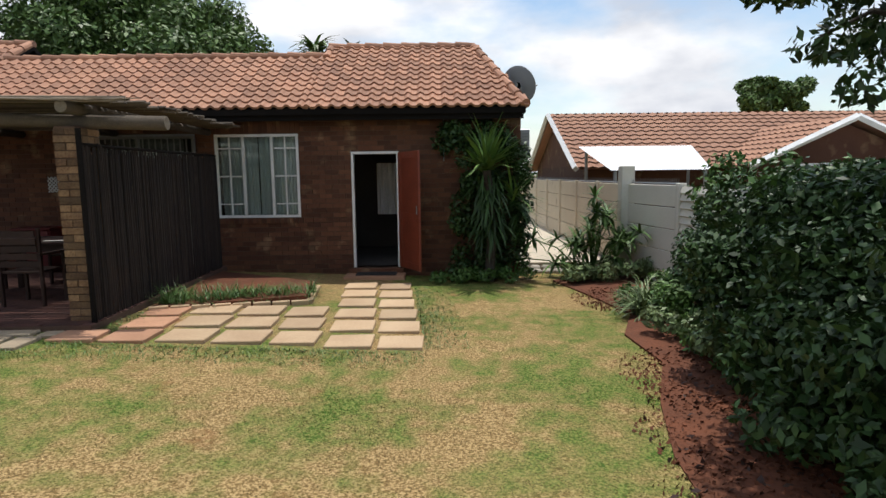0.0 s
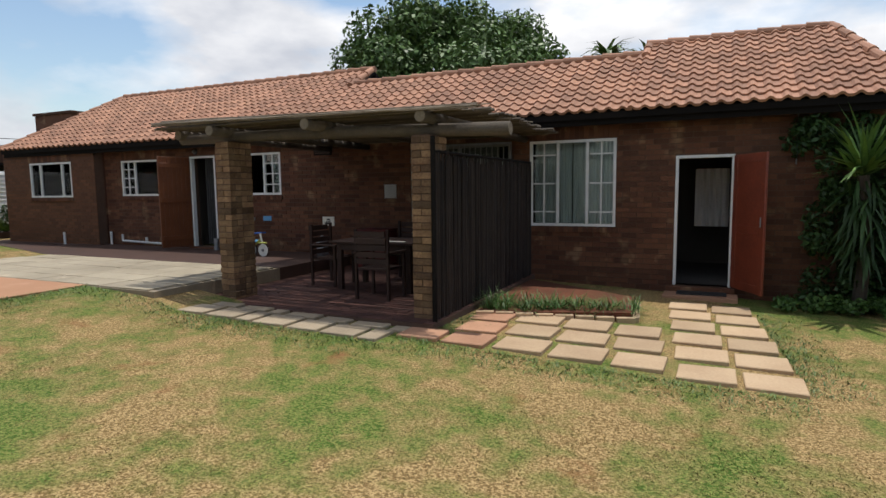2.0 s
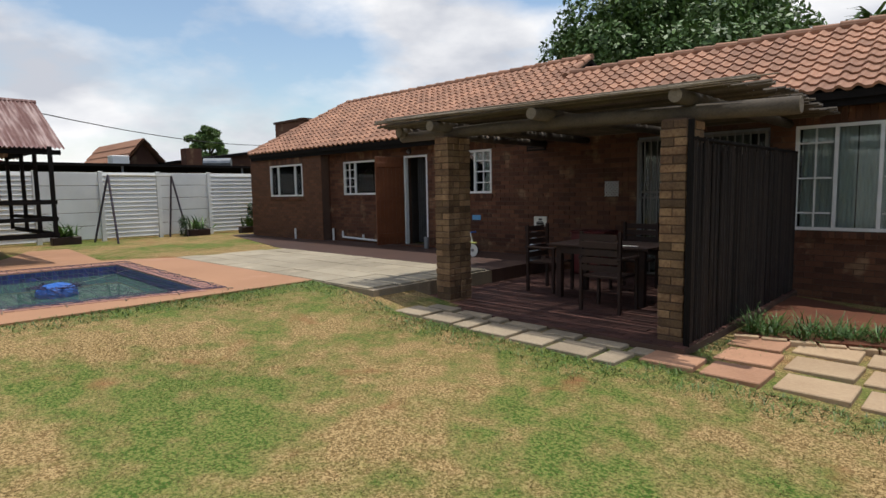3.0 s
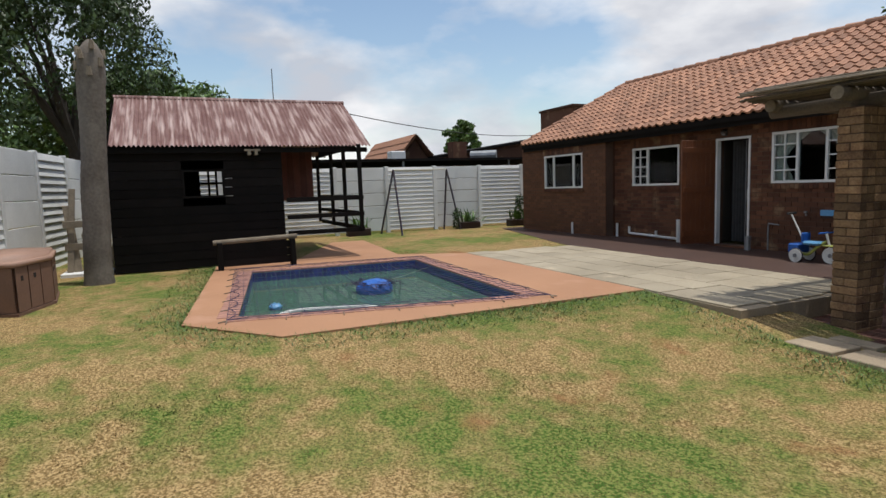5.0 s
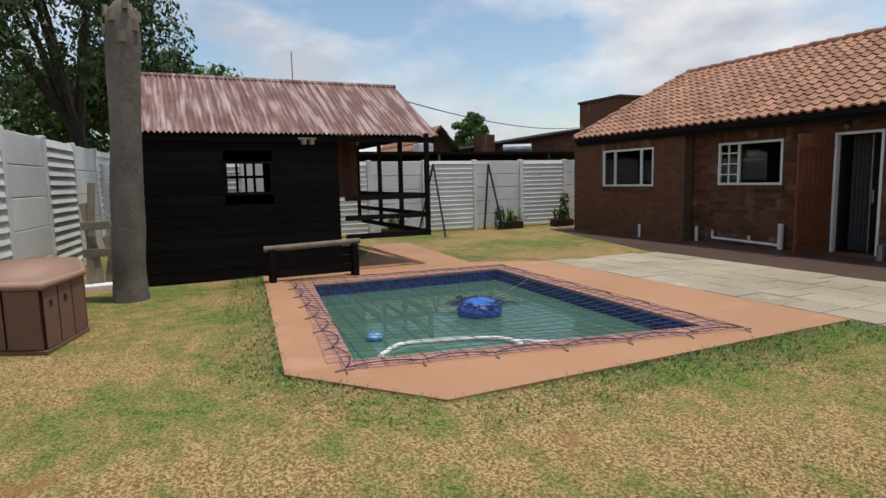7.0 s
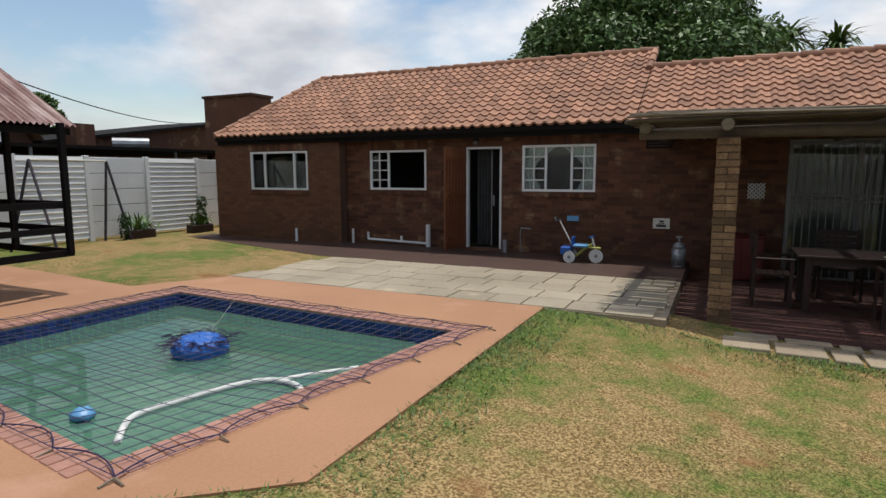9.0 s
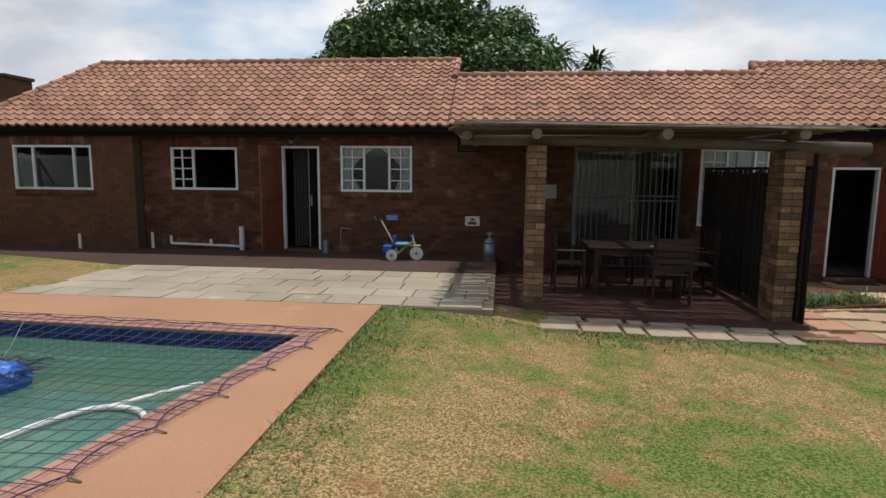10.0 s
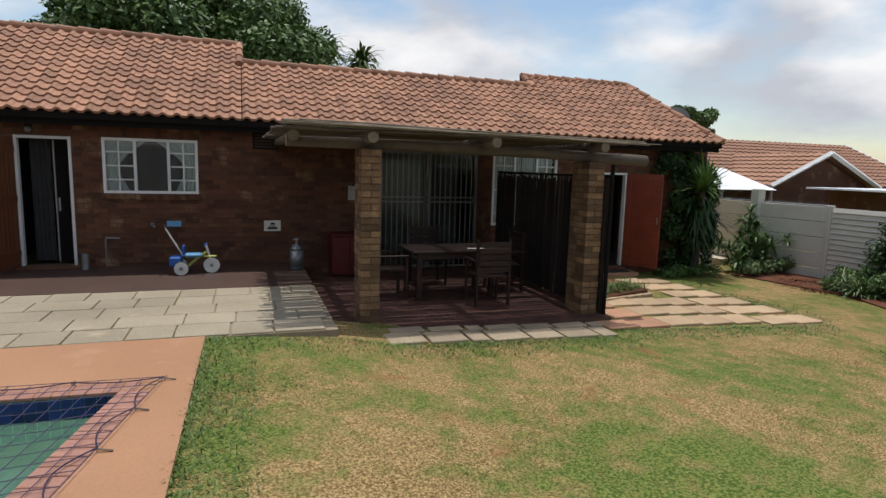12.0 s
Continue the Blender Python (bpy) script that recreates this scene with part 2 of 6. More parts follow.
def water_material():
    m = glass_material()
    m.name = "pool_water"
    n, l = m.node_tree.nodes, m.node_tree.links
    n["Transparent BSDF"].inputs["Color"].default_value = (0.66, 0.88, 0.80, 1)
    n["Fresnel"].inputs["IOR"].default_value = 1.33
    # suspended algae: part of the light is scattered back at once
    df, body = n.new("ShaderNodeBsdfDiffuse"), n.new("ShaderNodeMixShader")
    df.inputs["Color"].default_value = (0.115, 0.245, 0.165, 1)
    body.inputs[0].default_value = 0.62
    out = n["Mix Shader"]
    l.new(n["Transparent BSDF"].outputs[0], body.inputs[1])
    l.new(df.outputs[0], body.inputs[2])
    l.new(body.outputs[0], out.inputs[1])
    ns, bp = n.new("ShaderNodeTexNoise"), n.new("ShaderNodeBump")
    ns.inputs["Scale"].default_value = 5
    bp.inputs["Strength"].default_value, bp.inputs["Distance"].default_value = 0.12, 0.02
    l.new(ns.outputs["Fac"], bp.inputs["Height"])
    l.new(bp.outputs["Normal"], n["Glossy BSDF"].inputs["Normal"])
    return m


def lawn_material(each=False):
    """Straw and green blades in broad patches, with bare red soil here and there."""
    m = bpy.data.materials.new("lawn")
    m.use_nodes = True
    n, l = m.node_tree.nodes, m.node_tree.links
    p = n["Principled BSDF"]
    p.inputs["Roughness"].default_value = 0.9
    p.inputs["Specular IOR Level"].default_value = 0.1
    geo = n.new("ShaderNodeNewGeometry")

    def ns(scale, lo, hi, detail=5):
        t, r = n.new("ShaderNodeTexNoise"), n.new("ShaderNodeMapRange")
        t.inputs["Scale"].default_value, t.inputs["Detail"].default_value = scale, detail
        l.new(geo.outputs["Position"], t.inputs["Vector"])
        r.inputs["From Min"].default_value, r.inputs["From Max"].default_value = lo, hi
        l.new(t.outputs["Fac"], r.inputs["Value"])
        return r.outputs["Result"]

    def mix(f, a, b):
        x = n.new("ShaderNodeMix")
        x.data_type = "RGBA"
        l.new(f, x.inputs[0])
        for k, v in ((6, a), (7, b)):
            if isinstance(v, tuple):
                x.inputs[k].default_value = lin(v)
            else:
                l.new(v, x.inputs[k])
        return x.outputs[2]

    straw = mix(ns(48, 0.42, 0.58), (0.45, 0.315, 0.145), (0.19, 0.122, 0.048))
    green = mix(ns(44, 0.42, 0.58), (0.055, 0.110, 0.018), (0.20, 0.225, 0.060))
    broad, mottle, both = ns(0.55, 0.36, 0.64, 4), ns(4.5, 0.3, 0.7, 8), n.new("ShaderNodeMath")
    both.operation = "MULTIPLY_ADD"
    both.inputs[1].default_value = 0.9
    l.new(mottle, both.inputs[0])
    l.new(broad, both.inputs[2])
    f = n.new("ShaderNodeMapRange")
    f.inputs["From Min"].default_value, f.inputs["From Max"].default_value = 0.62, 1.42
    l.new(both.outputs[0], f.inputs["Value"])
    c = mix(f.outputs["Result"], straw, green)
    c = mix(ns(1.5, 0.63, 0.75, 10), c, (0.27, 0.13, 0.058))
    c = mix(ns(95, 0.53, 0.68, 2), c, (0.072, 0.052, 0.018))
    if each:
        hsv, rr = n.new("ShaderNodeHueSaturation"), n.new("ShaderNodeMapRange")
        rr.inputs["To Min"].default_value, rr.inputs["To Max"].default_value = 0.35, 1.75
        l.new(geo.outputs["Random Per Island"], rr.inputs["Value"])
        l.new(rr.outputs["Result"], hsv.inputs["Value"])
        l.new(c, hsv.inputs["Color"])
        c = hsv.outputs["Color"]
    l.new(c, p.inputs["Base Color"])
    bp, t = n.new("ShaderNodeBump"), n.new("ShaderNodeTexNoise")
    t.inputs["Scale"].default_value = 55
    l.new(geo.outputs["Position"], t.inputs["Vector"])
    bp.inputs["Strength"].default_value, bp.inputs["Distance"].default_value = 0.8, 0.02
    l.new(t.outputs["Fac"], bp.inputs["Height"])
    l.new(bp.outputs["Normal"], p.inputs["Normal"])
    return m


M["glass"], M["water"], M["lawn"], M["blade"] = glass_material(), water_material(), lawn_material(), lawn_material(True)
M["blade"].name = "grass_blade"
M["grass_green"] = leafy("green_grass_blade", (0.065, 0.135, 0.022), (0.125, 0.165, 0.04))


# ---- building helpers ----
def mesh_of(name, verts, faces, mat, smooth=False):
    me = bpy.data.meshes.new(name)
    me.from_pydata([tuple(v) for v in verts], [], faces)
    me.materials.append(mat)
    if smooth:
        me.shade_smooth()
    me.update()
    return me


def done(name, bm, mat, parent=None, label="", smooth=False):
    me = bpy.data.meshes.new(name)
    bm.normal_update()
    bm.to_mesh(me)
    bm.free()
    me.materials.append(mat)
    if smooth:
        me.shade_smooth()
    ob = new(name, me)
    if parent:
        ob.parent = parent
    if label:
        tagged(ob, label)
    return ob


def part(name, bm, mat, parent, label="", smooth=False):
    return done(name, bm, mat, parent, label, smooth)


def thing(name, label, category, group="", kind=""):
    return tagged(new(name), label, category, group, kind)


def box(bm, x0, x1, y0, y1, z0, z1, bevel=0.0):
    m = Matrix.LocRotScale(((x0 + x1) / 2, (y0 + y1) / 2, (z0 + z1) / 2), None, (abs(x1 - x0), abs(y1 - y0), abs(z1 - z0)))
    r = bmesh.ops.create_cube(bm, size=1, matrix=m)
    if bevel:
        es = list({e for v in r["verts"] for e in v.link_edges})
        bmesh.ops.bevel(bm, geom=es, offset=bevel, segments=1, affect="EDGES")
    return bm


def boxed(x0, x1, y0, y1, z0, z1, bevel=0.0):
    return box(bmesh.new(), x0, x1, y0, y1, z0, z1, bevel)


def tube(bm, points, radius, sides=8, tip=None):
    """A round bar along a line of points; radius may taper to tip."""
    pts = [Vector(p) for p in points]
    rings = []
    for i, p in enumerate(pts):
        d = (pts[min(i + 1, len(pts) - 1)] - pts[max(i - 1, 0)]).normalized()
        u = d.orthogonal().normalized()
        if abs(d.z) < 0.9:
            u = d.cross(Vector((0, 0, 1))).normalized()
        w = d.cross(u)
        r = radius if tip is None else radius + (tip - radius) * i / max(1, len(pts) - 1)
        rings.append([bm.verts.new(p + r * (math.cos(a) * u + math.sin(a) * w)) for a in (2 * math.pi * k / sides for k in range(sides))])
    for a, b in zip(rings, rings[1:]):
        for k in range(sides):
            bm.faces.new((a[k], a[(k + 1) % sides], b[(k + 1) % sides], b[k]))
    bm.faces.new(rings[0][::-1])
    bm.faces.new(rings[-1])
    return bm


def bar(p, q, r, sides=8, tip=None):
    return tube(bmesh.new(), [p, q], r, sides, tip)


def prism(bm, outline, z0, z1):
    """An upright block with the given plan."""
    lo = [bm.verts.new((x, y, z0)) for x, y in outline]
    hi = [bm.verts.new((x, y, z1)) for x, y in outline]
    n = len(outline)
    bm.faces.new(lo[::-1])
    bm.faces.new(hi)
    for i in range(n):
        bm.faces.new((lo[i], lo[(i + 1) % n], hi[(i + 1) % n], hi[i]))
    return bm


def leaves(name, centres, radii, count, size, mat, parent=None, seed=1, flat=0.5, hang=0.0):
    """Many small folded leaves on the shells of clumps."""
    g = np.random.default_rng(seed)
    c, r = np.array(centres, float), np.array(radii, float)
    r = r if r.ndim == 2 else np.repeat(r[:, None], 3, 1)
    w = (r[:, 0] * r[:, 2]) / (r[:, 0] * r[:, 2]).sum()
    k = g.choice(len(c), count, p=w)
    d = g.normal(size=(count, 3))
    d /= np.linalg.norm(d, axis=1)[:, None]
    p = c[k] + d * r[k] * (0.55 + 0.5 * g.random((count, 1)))
    nrm = d * (1 - flat) + g.normal(size=(count, 3)) * flat
    nrm[:, 2] += 0.4
    nrm /= np.linalg.norm(nrm, axis=1)[:, None]
    a = np.cross(nrm, g.normal(size=(count, 3)))
    a[:, 2] -= hang
    a /= np.linalg.norm(a, axis=1)[:, None]
    b = np.cross(nrm, a)
    s = size * (0.6 + 0.8 * g.random((count, 1)))
    v = np.stack([p - a * s * 0.5, p + b * s * 0.24 + nrm * s * 0.06, p + a * s * 0.5, p - b * s * 0.24 + nrm * s * 0.06], 1).reshape(-1, 3)
    me = bpy.data.meshes.new(name)
    me.vertices.add(4 * count)
    me.vertices.foreach_set("co", v.ravel())
    me.loops.add(4 * count)
    me.polygons.add(count)
    me.polygons.foreach_set("loop_start", np.arange(0, 4 * count, 4))
    me.loops.foreach_set("vertex_index", np.arange(4 * count))
    me.update(calc_edges=True)
    me.materials.append(mat)
    ob = new(name, me)
    ob.parent = parent
    return ob


def blades(name, base, length, width, mat, parent=None, seed=1, lift=0.7, droop=0.6, spread=1.0):
    """Sword leaves out of the given points, each a bent strip of three pieces. base: rows of x, y, z."""
    g = np.random.default_rng(seed)
    base = np.array(base, float)
    n = len(base)
    az = g.random(n) * 2 * math.pi
    el = np.clip(lift + spread * (g.random(n) - 0.5), -0.9, 1.5)
    ln = length * (0.65 + 0.5 * g.random(n))
    v = np.zeros((n, 7, 3))
    p = base.copy()
    side = np.stack([-np.sin(az), np.cos(az), np.zeros(n)], 1)
    for s, wd in enumerate((0.6, 1.0, 0.7, 0)):
        if wd:
            v[:, 2 * s] = p - side * width * wd / 2
            v[:, 2 * s + 1] = p + side * width * wd / 2
        else:
            v[:, 6] = p
        p = p + (ln / 3)[:, None] * np.stack([np.cos(el) * np.cos(az), np.cos(el) * np.sin(az), np.sin(el)], 1)
        el = el - droop * (0.5 + g.random(n)) / 2
    faces = []
    for i in range(n):
        o = 7 * i
        faces += [(o, o + 1, o + 3, o + 2), (o + 2, o + 3, o + 5, o + 4), (o + 4, o + 5, o + 6)]
    ob = new(name, mesh_of(name, v.reshape(-1, 3), faces, mat))
    ob.parent = parent
    return ob


def ground_z(x):
    """The garden falls gently towards the east."""
    return float(np.interp(x, (-8.0, -7.6, -6.45, -6.15, -5.6, -3.0, -1.6, 1.0, 4.0), (0.285, 0.28, 0.205, 0.165, 0.09, 0.02, -0.04, -0.14, -0.2)))


# ---- ground ----
POOL = [(-12.62, 2.28), (-12.45, 5.24), (-8.25, 5.03), (-8.88, 1.74)]
PAVE = [(-13.9, 1.78), (-8.82, 1.18), (-7.75, 2.05), (-7.72, 6.45), (-12.75, 6.45), (-13.45, 5.25), (-17.2, 5.6), (-17.2, 4.75), (-14.0, 3.3), (-14.0, 3.0)]


def inside(p, poly, shrink=0.0):
    x, y = p
    cx, cy = sum(q[0] for q in poly) / len(poly), sum(q[1] for q in poly) / len(poly)
    hit = False
    for (x1, y1), (x2, y2) in zip(poly, poly[1:] + poly[:1]):
        x1, y1, x2, y2 = (x1 + (cx - x1) * shrink, y1 + (cy - y1) * shrink, x2 + (cx - x2) * shrink, y2 + (cy - y2) * shrink)
        if (y1 > y) != (y2 > y) and x < (x2 - x1) * (y - y1) / (y2 - y1) + x1:
            hit = not hit
    return hit


def ground():
    xs = [-600, -200, -80, -40, -28] + list(np.arange(-22, 9.01, 0.3)) + [14, 25, 60, 200, 600]
    ys = [-600, -200, -80, -30, -12] + list(np.arange(-6, 12.01, 0.3)) + [14, 18, 26, 40, 90, 250, 600]
    bulge = lambda x, y: 0.012 * noise.noise((x * 0.7, y * 0.7, 3)) if -22 < x < 9 and -6 < y < 12 else 0
    verts = [(x, y, ground_z(x) + bulge(x, y)) for y in ys for x in xs]
    n, faces = len(xs), []
    hole = [(-12.9, 2.0), (-12.7, 5.6), (-8.0, 5.4), (-8.6, 1.5)]
    for j in range(len(ys) - 1):
        for i in range(n - 1):
            corners = [(xs[i], ys[j]), (xs[i + 1], ys[j]), (xs[i + 1], ys[j + 1]), (xs[i], ys[j + 1])]
            if any(inside(c, hole) for c in corners) or all(-6.7 < c[0] < -2.4 and 6.9 < c[1] < 11.3 for c in corners):
                continue
            a = j * n + i
            faces.append((a, a + 1, a + n + 1, a + n))
    ob = new("ground", mesh_of("ground", verts, faces, M["lawn"], True))
    tagged(ob, "patchy dry and green lawn over red soil", "lawn", kind="structure")


ground()


def ring_slab(name, outer, inner, z0, z1, mat):
    bm = bmesh.new()
    for loop in (outer, inner):
        vs = [bm.verts.new((x, y, z1)) for x, y in loop]
        for a, b in zip(vs, vs[1:] + vs[:1]):
            bm.edges.new((a, b))
    bmesh.ops.triangle_fill(bm, use_beauty=True, use_dissolve=False, edges=bm.edges[:])
    r = bmesh.ops.extrude_face_region(bm, geom=bm.faces[:])
    bmesh.ops.translate(bm, vec=(0, 0, z0 - z1), verts=[e for e in r["geom"] if isinstance(e, bmesh.types.BMVert)])
    bmesh.ops.recalc_face_normals(bm, faces=bm.faces[:])
    return done(name, bm, mat)


def grown(poly, d):
    cx, cy = sum(p[0] for p in poly) / len(poly), sum(p[1] for p in poly) / len(poly)
    return [(x + d * (1 if x > cx else -1), y + d * (1 if y > cy else -1)) for x, y in poly]


COPE = grown(POOL, 0.005)
pave = ring_slab("pavement_pool", PAVE, COPE, 0.1, 0.305, M["terracotta"])
tagged(pave, "terracotta painted concrete surround of the pool", "paving", kind="structure")

# cream flags between pool surround and stoep
flags = thing("pavement_terrace", "pale weathered concrete flagstones of the terrace", "paving", kind="structure")
box_bm = boxed(-12.9, -6.35, 6.46, 8.95, 0.02, 0.285)
part("bedding", box_bm, M["slab_grey"], flags)
rng = random.Random(4)
yy = 6.47
while yy < 8.85:
    dep = 0.48
    xx = -12.85 + rng.random() * 0.3
    while xx < -6.5:
        wid = rng.choice((0.45, 0.55, 0.7))
        x1 = min(xx + wid, -6.4)
        part("flagstone", boxed(xx + 0.008, x1 - 0.008, yy + 0.008, yy + dep - 0.008, 0.2, 0.302 + rng.random() * 0.008, 0.006), M["flag"], flags)
        xx += wid
    yy += dep

stoep = done("pavement_stoep", prism(bmesh.new(), [(-18.2, 10.4), (-12.9, 8.95), (-6.35, 8.95), (-6.35, 11.2), (-18.2, 11.2)], -0.2, 0.292), M["apron"])
tagged(stoep, "dark red polished cement stoep along the house wall", "paving", kind="structure")

# brick floor of the patio
patio = thing("pavement_patio", "dark red brick paving under the pergola", "paving", kind="structure")
part("bedding", boxed(-6.35, -2.45, 6.95, 11.2, -0.2, 0.075), M["mortar"], patio)


def bricks_mesh(name, boxes, mat, parent):
    """Many small blocks in one mesh, none touching another."""
    c = np.array(boxes, float).reshape(-1, 6)
    idx = np.array([[0, 2, 4], [1, 2, 4], [1, 3, 4], [0, 3, 4], [0, 2, 5], [1, 2, 5], [1, 3, 5], [0, 3, 5]])
    v = c[:, idx].reshape(-1, 3)
    f = np.array([[0, 3, 2, 1], [4, 5, 6, 7], [0, 1, 5, 4], [1, 2, 6, 5], [2, 3, 7, 6], [3, 0, 4, 7]])
    faces = (np.arange(len(c))[:, None, None] * 8 + f).reshape(-1, 4)
    ob = new(name, mesh_of(name, v, faces.tolist(), mat))
    ob.parent = parent
    tagged(ob, kind="stuff")
    return ob


pav = []
for j in range(38):
    for i in range(18):
        x0, y0 = -6.35 + i * 0.222 - (0.11 if j % 2 else 0), 6.96 + j * 0.11
        x0, x1 = max(x0, -6.34), min(x0 + 0.214, -2.46)
        if x1 - x0 > 0.04:
            pav.append((x0, x1, y0, y0 + 0.102, 0.03, 0.082 + 0.003 * rng.random()))
paver_data = {}
for b in pav[:285]:
    key = round(b[1] - b[0], 3)
    if key not in paver_data:
        ob = part("paver", boxed(0, b[1] - b[0], 0, 0.102, 0, 0.053), M["paver_piece"], patio)
        paver_data[key] = ob.data
    else:
        ob = new("paver", paver_data[key])
        ob.parent = patio
    ob.location = (b[0], b[2], b[5] - 0.053)
bricks_mesh("paver_rest", pav[285:], M["paver"], patio)

# pool
pool = thing("swimming_pool", "swimming pool with green water and dark blue tile band", "pool")
cx, cy = -10.5, 3.6
bm = bmesh.new()
rings = []
for z in (0.29, -0.75):
    rings.append([bm.verts.new((x, y, z)) for x, y in POOL])
lowv = rings[1]
for i in range(4):
    bm.faces.new((rings[0][i], rings[0][(i + 1) % 4], rings[1][(i + 1) % 4], rings[1][i]))
bm.faces.new(lowv)
part("shell", bm, M["pool_shell"], pool)
bm = bmesh.new()
tl = []
for (x1, y1), (x2, y2) in zip(POOL, POOL[1:] + POOL[:1]):
    a, b = Vector((x1, y1, 0)), Vector((x2, y2, 0))
    n = int((b - a).length / 0.08)
    inw = (Vector((cx, cy, 0)) - (a + b) / 2).normalized()
    inw = (inw - (b - a).normalized() * inw.dot((b - a).normalized())).normalized() * 0.012
    for i in range(n):
        for k in range(4):
            p, q = a.lerp(b, (i + 0.03) / n) + inw, a.lerp(b, (i + 0.97) / n) + inw
            z0 = -0.035 + k * 0.08
            bm.faces.new([bm.verts.new((*p.xy, z0)), bm.verts.new((*q.xy, z0)), bm.verts.new((*q.xy, z0 + 0.075)), bm.verts.new((*p.xy, z0 + 0.075))])
tiles = part("tile_band", bm, M["pool_blue"], pool)
tagged(tiles, "dark blue mosaic tiles", kind="stuff")
bm = bmesh.new()
bm.faces.new([bm.verts.new((x, y, 0.13)) for x, y in POOL[::-1]])
water = done("water", bm, M["water"])
tagged(water, "green tinted pool water under the net", "water", kind="structure")
for (x1, y1), (x2, y2) in zip(POOL, POOL[1:] + POOL[:1]):
    a, b = Vector((x1, y1, 0)), Vector((x2, y2, 0))
    n = int((b - a).length / 0.115)
    d = (b - a).normalized()
    out = ((a + b) / 2 - Vector((cx, cy, 0)))
    out = (out - d * out.dot(d)).normalized()
    shared = None
    for i in range(n + 1):
        p = a + d * ((i + 0.5) * (b - a).length / n)
        if shared is None:
            shared = done("coping_brick", boxed(-0.0515, 0.0515, -0.008, 0.215, -0.02, 0.008, 0.004), M["coping"], pool)
            ob = shared
        else:
            ob = new("coping_brick", shared.data)
            ob.parent = pool
        ob.matrix_basis = Matrix.Translation((p.x, p.y, 0.305)) @ Matrix.Rotation(math.atan2(out.y, out.x) - math.pi / 2, 4, "Z")

# ---- house ----
WALL_Y = 11.09
EAVE = (10.7, 2.79)
SLOPE = 0.56
OPEN = [(-13.10, -11.67, 1.52, 2.39), (-10.73, -9.945, 0.33, 2.42), (-9.51, -8.06, 1.52, 2.43), (-4.90, -2.88, 0.09, 2.42), (-2.55, -1.09, 0.945, 2.40), (-0.18, 0.66, 0.03, 2.08)]
BUMP = [(-16.39, -14.65, 1.5, 2.41)]
BUMP_Y = 10.82


def wall_with(name, x0, x1, z0, z1, y, thick, openings, label):
    bm = bmesh.new()
    cuts = sorted({x0, x1, *[v for o in openings for v in o[:2]]})
    for a, b in zip(cuts, cuts[1:]):
        mid = (a + b) / 2
        o = [k for k in openings if k[0] < mid < k[1]]
        if not o:
            box(bm, a, b, y, y + thick, z0, z1)
        else:
            if o[0][2] > z0:
                box(bm, a, b, y, y + thick, z0, o[0][2])
            box(bm, a, b, y, y + thick, o[0][3], z1)
    return tagged(done(name, bm, M["mortar"]), label, "wall", kind="structure")


def brickwork(x0, x1, z0, z1, y, openings):
    """Stretcher bond as (x0, x1, y0, y1, z0, z1) rows, cut at the openings."""
    out, row, z = [], 0, z0
    r = random.Random(int(x0 * 10))
    while z < z1 - 0.05:
        x = x0 - (0.116 if row % 2 else 0)
        while x < x1:
            a, b = max(x, x0), min(x + 0.222, x1)
            pieces = [(a, b)]
            for o in openings:
                if o[2] - 0.03 < z + 0.037 < o[3] + 0.03:
                    new_p = []
                    for p, q in pieces:
                        if q <= o[0] - 0.004 or p >= o[1] + 0.004:
                            new_p.append((p, q))
                        else:
                            if p < o[0] - 0.02:
                                new_p.append((p, o[0] - 0.005))
                            if q > o[1] + 0.02:
                                new_p.append((o[1] + 0.005, q))
                    pieces = new_p
            for p, q in pieces:
                if q - p > 0.025:
                    d = 0.007 + 0.005 * r.random()
                    out.append((p, q, y - d, y + 0.02, z, z + 0.073))
            x += 0.232
        z += 0.0835
        row += 1
    return out


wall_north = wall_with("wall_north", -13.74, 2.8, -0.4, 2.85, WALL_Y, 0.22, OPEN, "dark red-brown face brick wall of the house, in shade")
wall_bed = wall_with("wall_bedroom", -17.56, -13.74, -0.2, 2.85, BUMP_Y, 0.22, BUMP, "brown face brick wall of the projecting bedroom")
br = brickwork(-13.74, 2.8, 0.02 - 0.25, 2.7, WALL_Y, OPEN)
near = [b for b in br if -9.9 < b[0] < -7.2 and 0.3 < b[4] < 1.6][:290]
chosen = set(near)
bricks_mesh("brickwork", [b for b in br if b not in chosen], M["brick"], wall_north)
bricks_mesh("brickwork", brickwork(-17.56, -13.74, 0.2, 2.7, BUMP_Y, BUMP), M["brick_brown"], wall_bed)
for name, a in (("wall_west", (-17.56, -17.34, BUMP_Y + 0.22, 16.2)), ("wall_east", (2.58, 2.8, WALL_Y + 0.22, 15.9))):
    w = done(name, boxed(*a, -0.4, 2.85), M["mortar"])
    tagged(w, "brick side wall of the house", "wall", kind="structure")
    xs = a[0] if name == "wall_west" else a[1]
    rows, z, k = [], -0.2, 0
    while z < 2.7:
        y = a[2] - (0.116 if k % 2 else 0)
        while y < a[3]:
            rows.append((xs - 0.01, xs + 0.01, max(y, a[2]), min(y + 0.222, a[3]), z, z + 0.073))
            y += 0.232
        z += 0.0835
        k += 1
    bricks_mesh("brickwork", rows, M["brick"], w)
# room surfaces carry the indoor dimness in their dark plaster
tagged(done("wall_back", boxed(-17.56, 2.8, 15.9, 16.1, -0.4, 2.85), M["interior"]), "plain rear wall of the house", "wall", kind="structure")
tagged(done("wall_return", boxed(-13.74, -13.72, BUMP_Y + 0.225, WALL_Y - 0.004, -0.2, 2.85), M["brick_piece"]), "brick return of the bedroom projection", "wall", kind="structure")
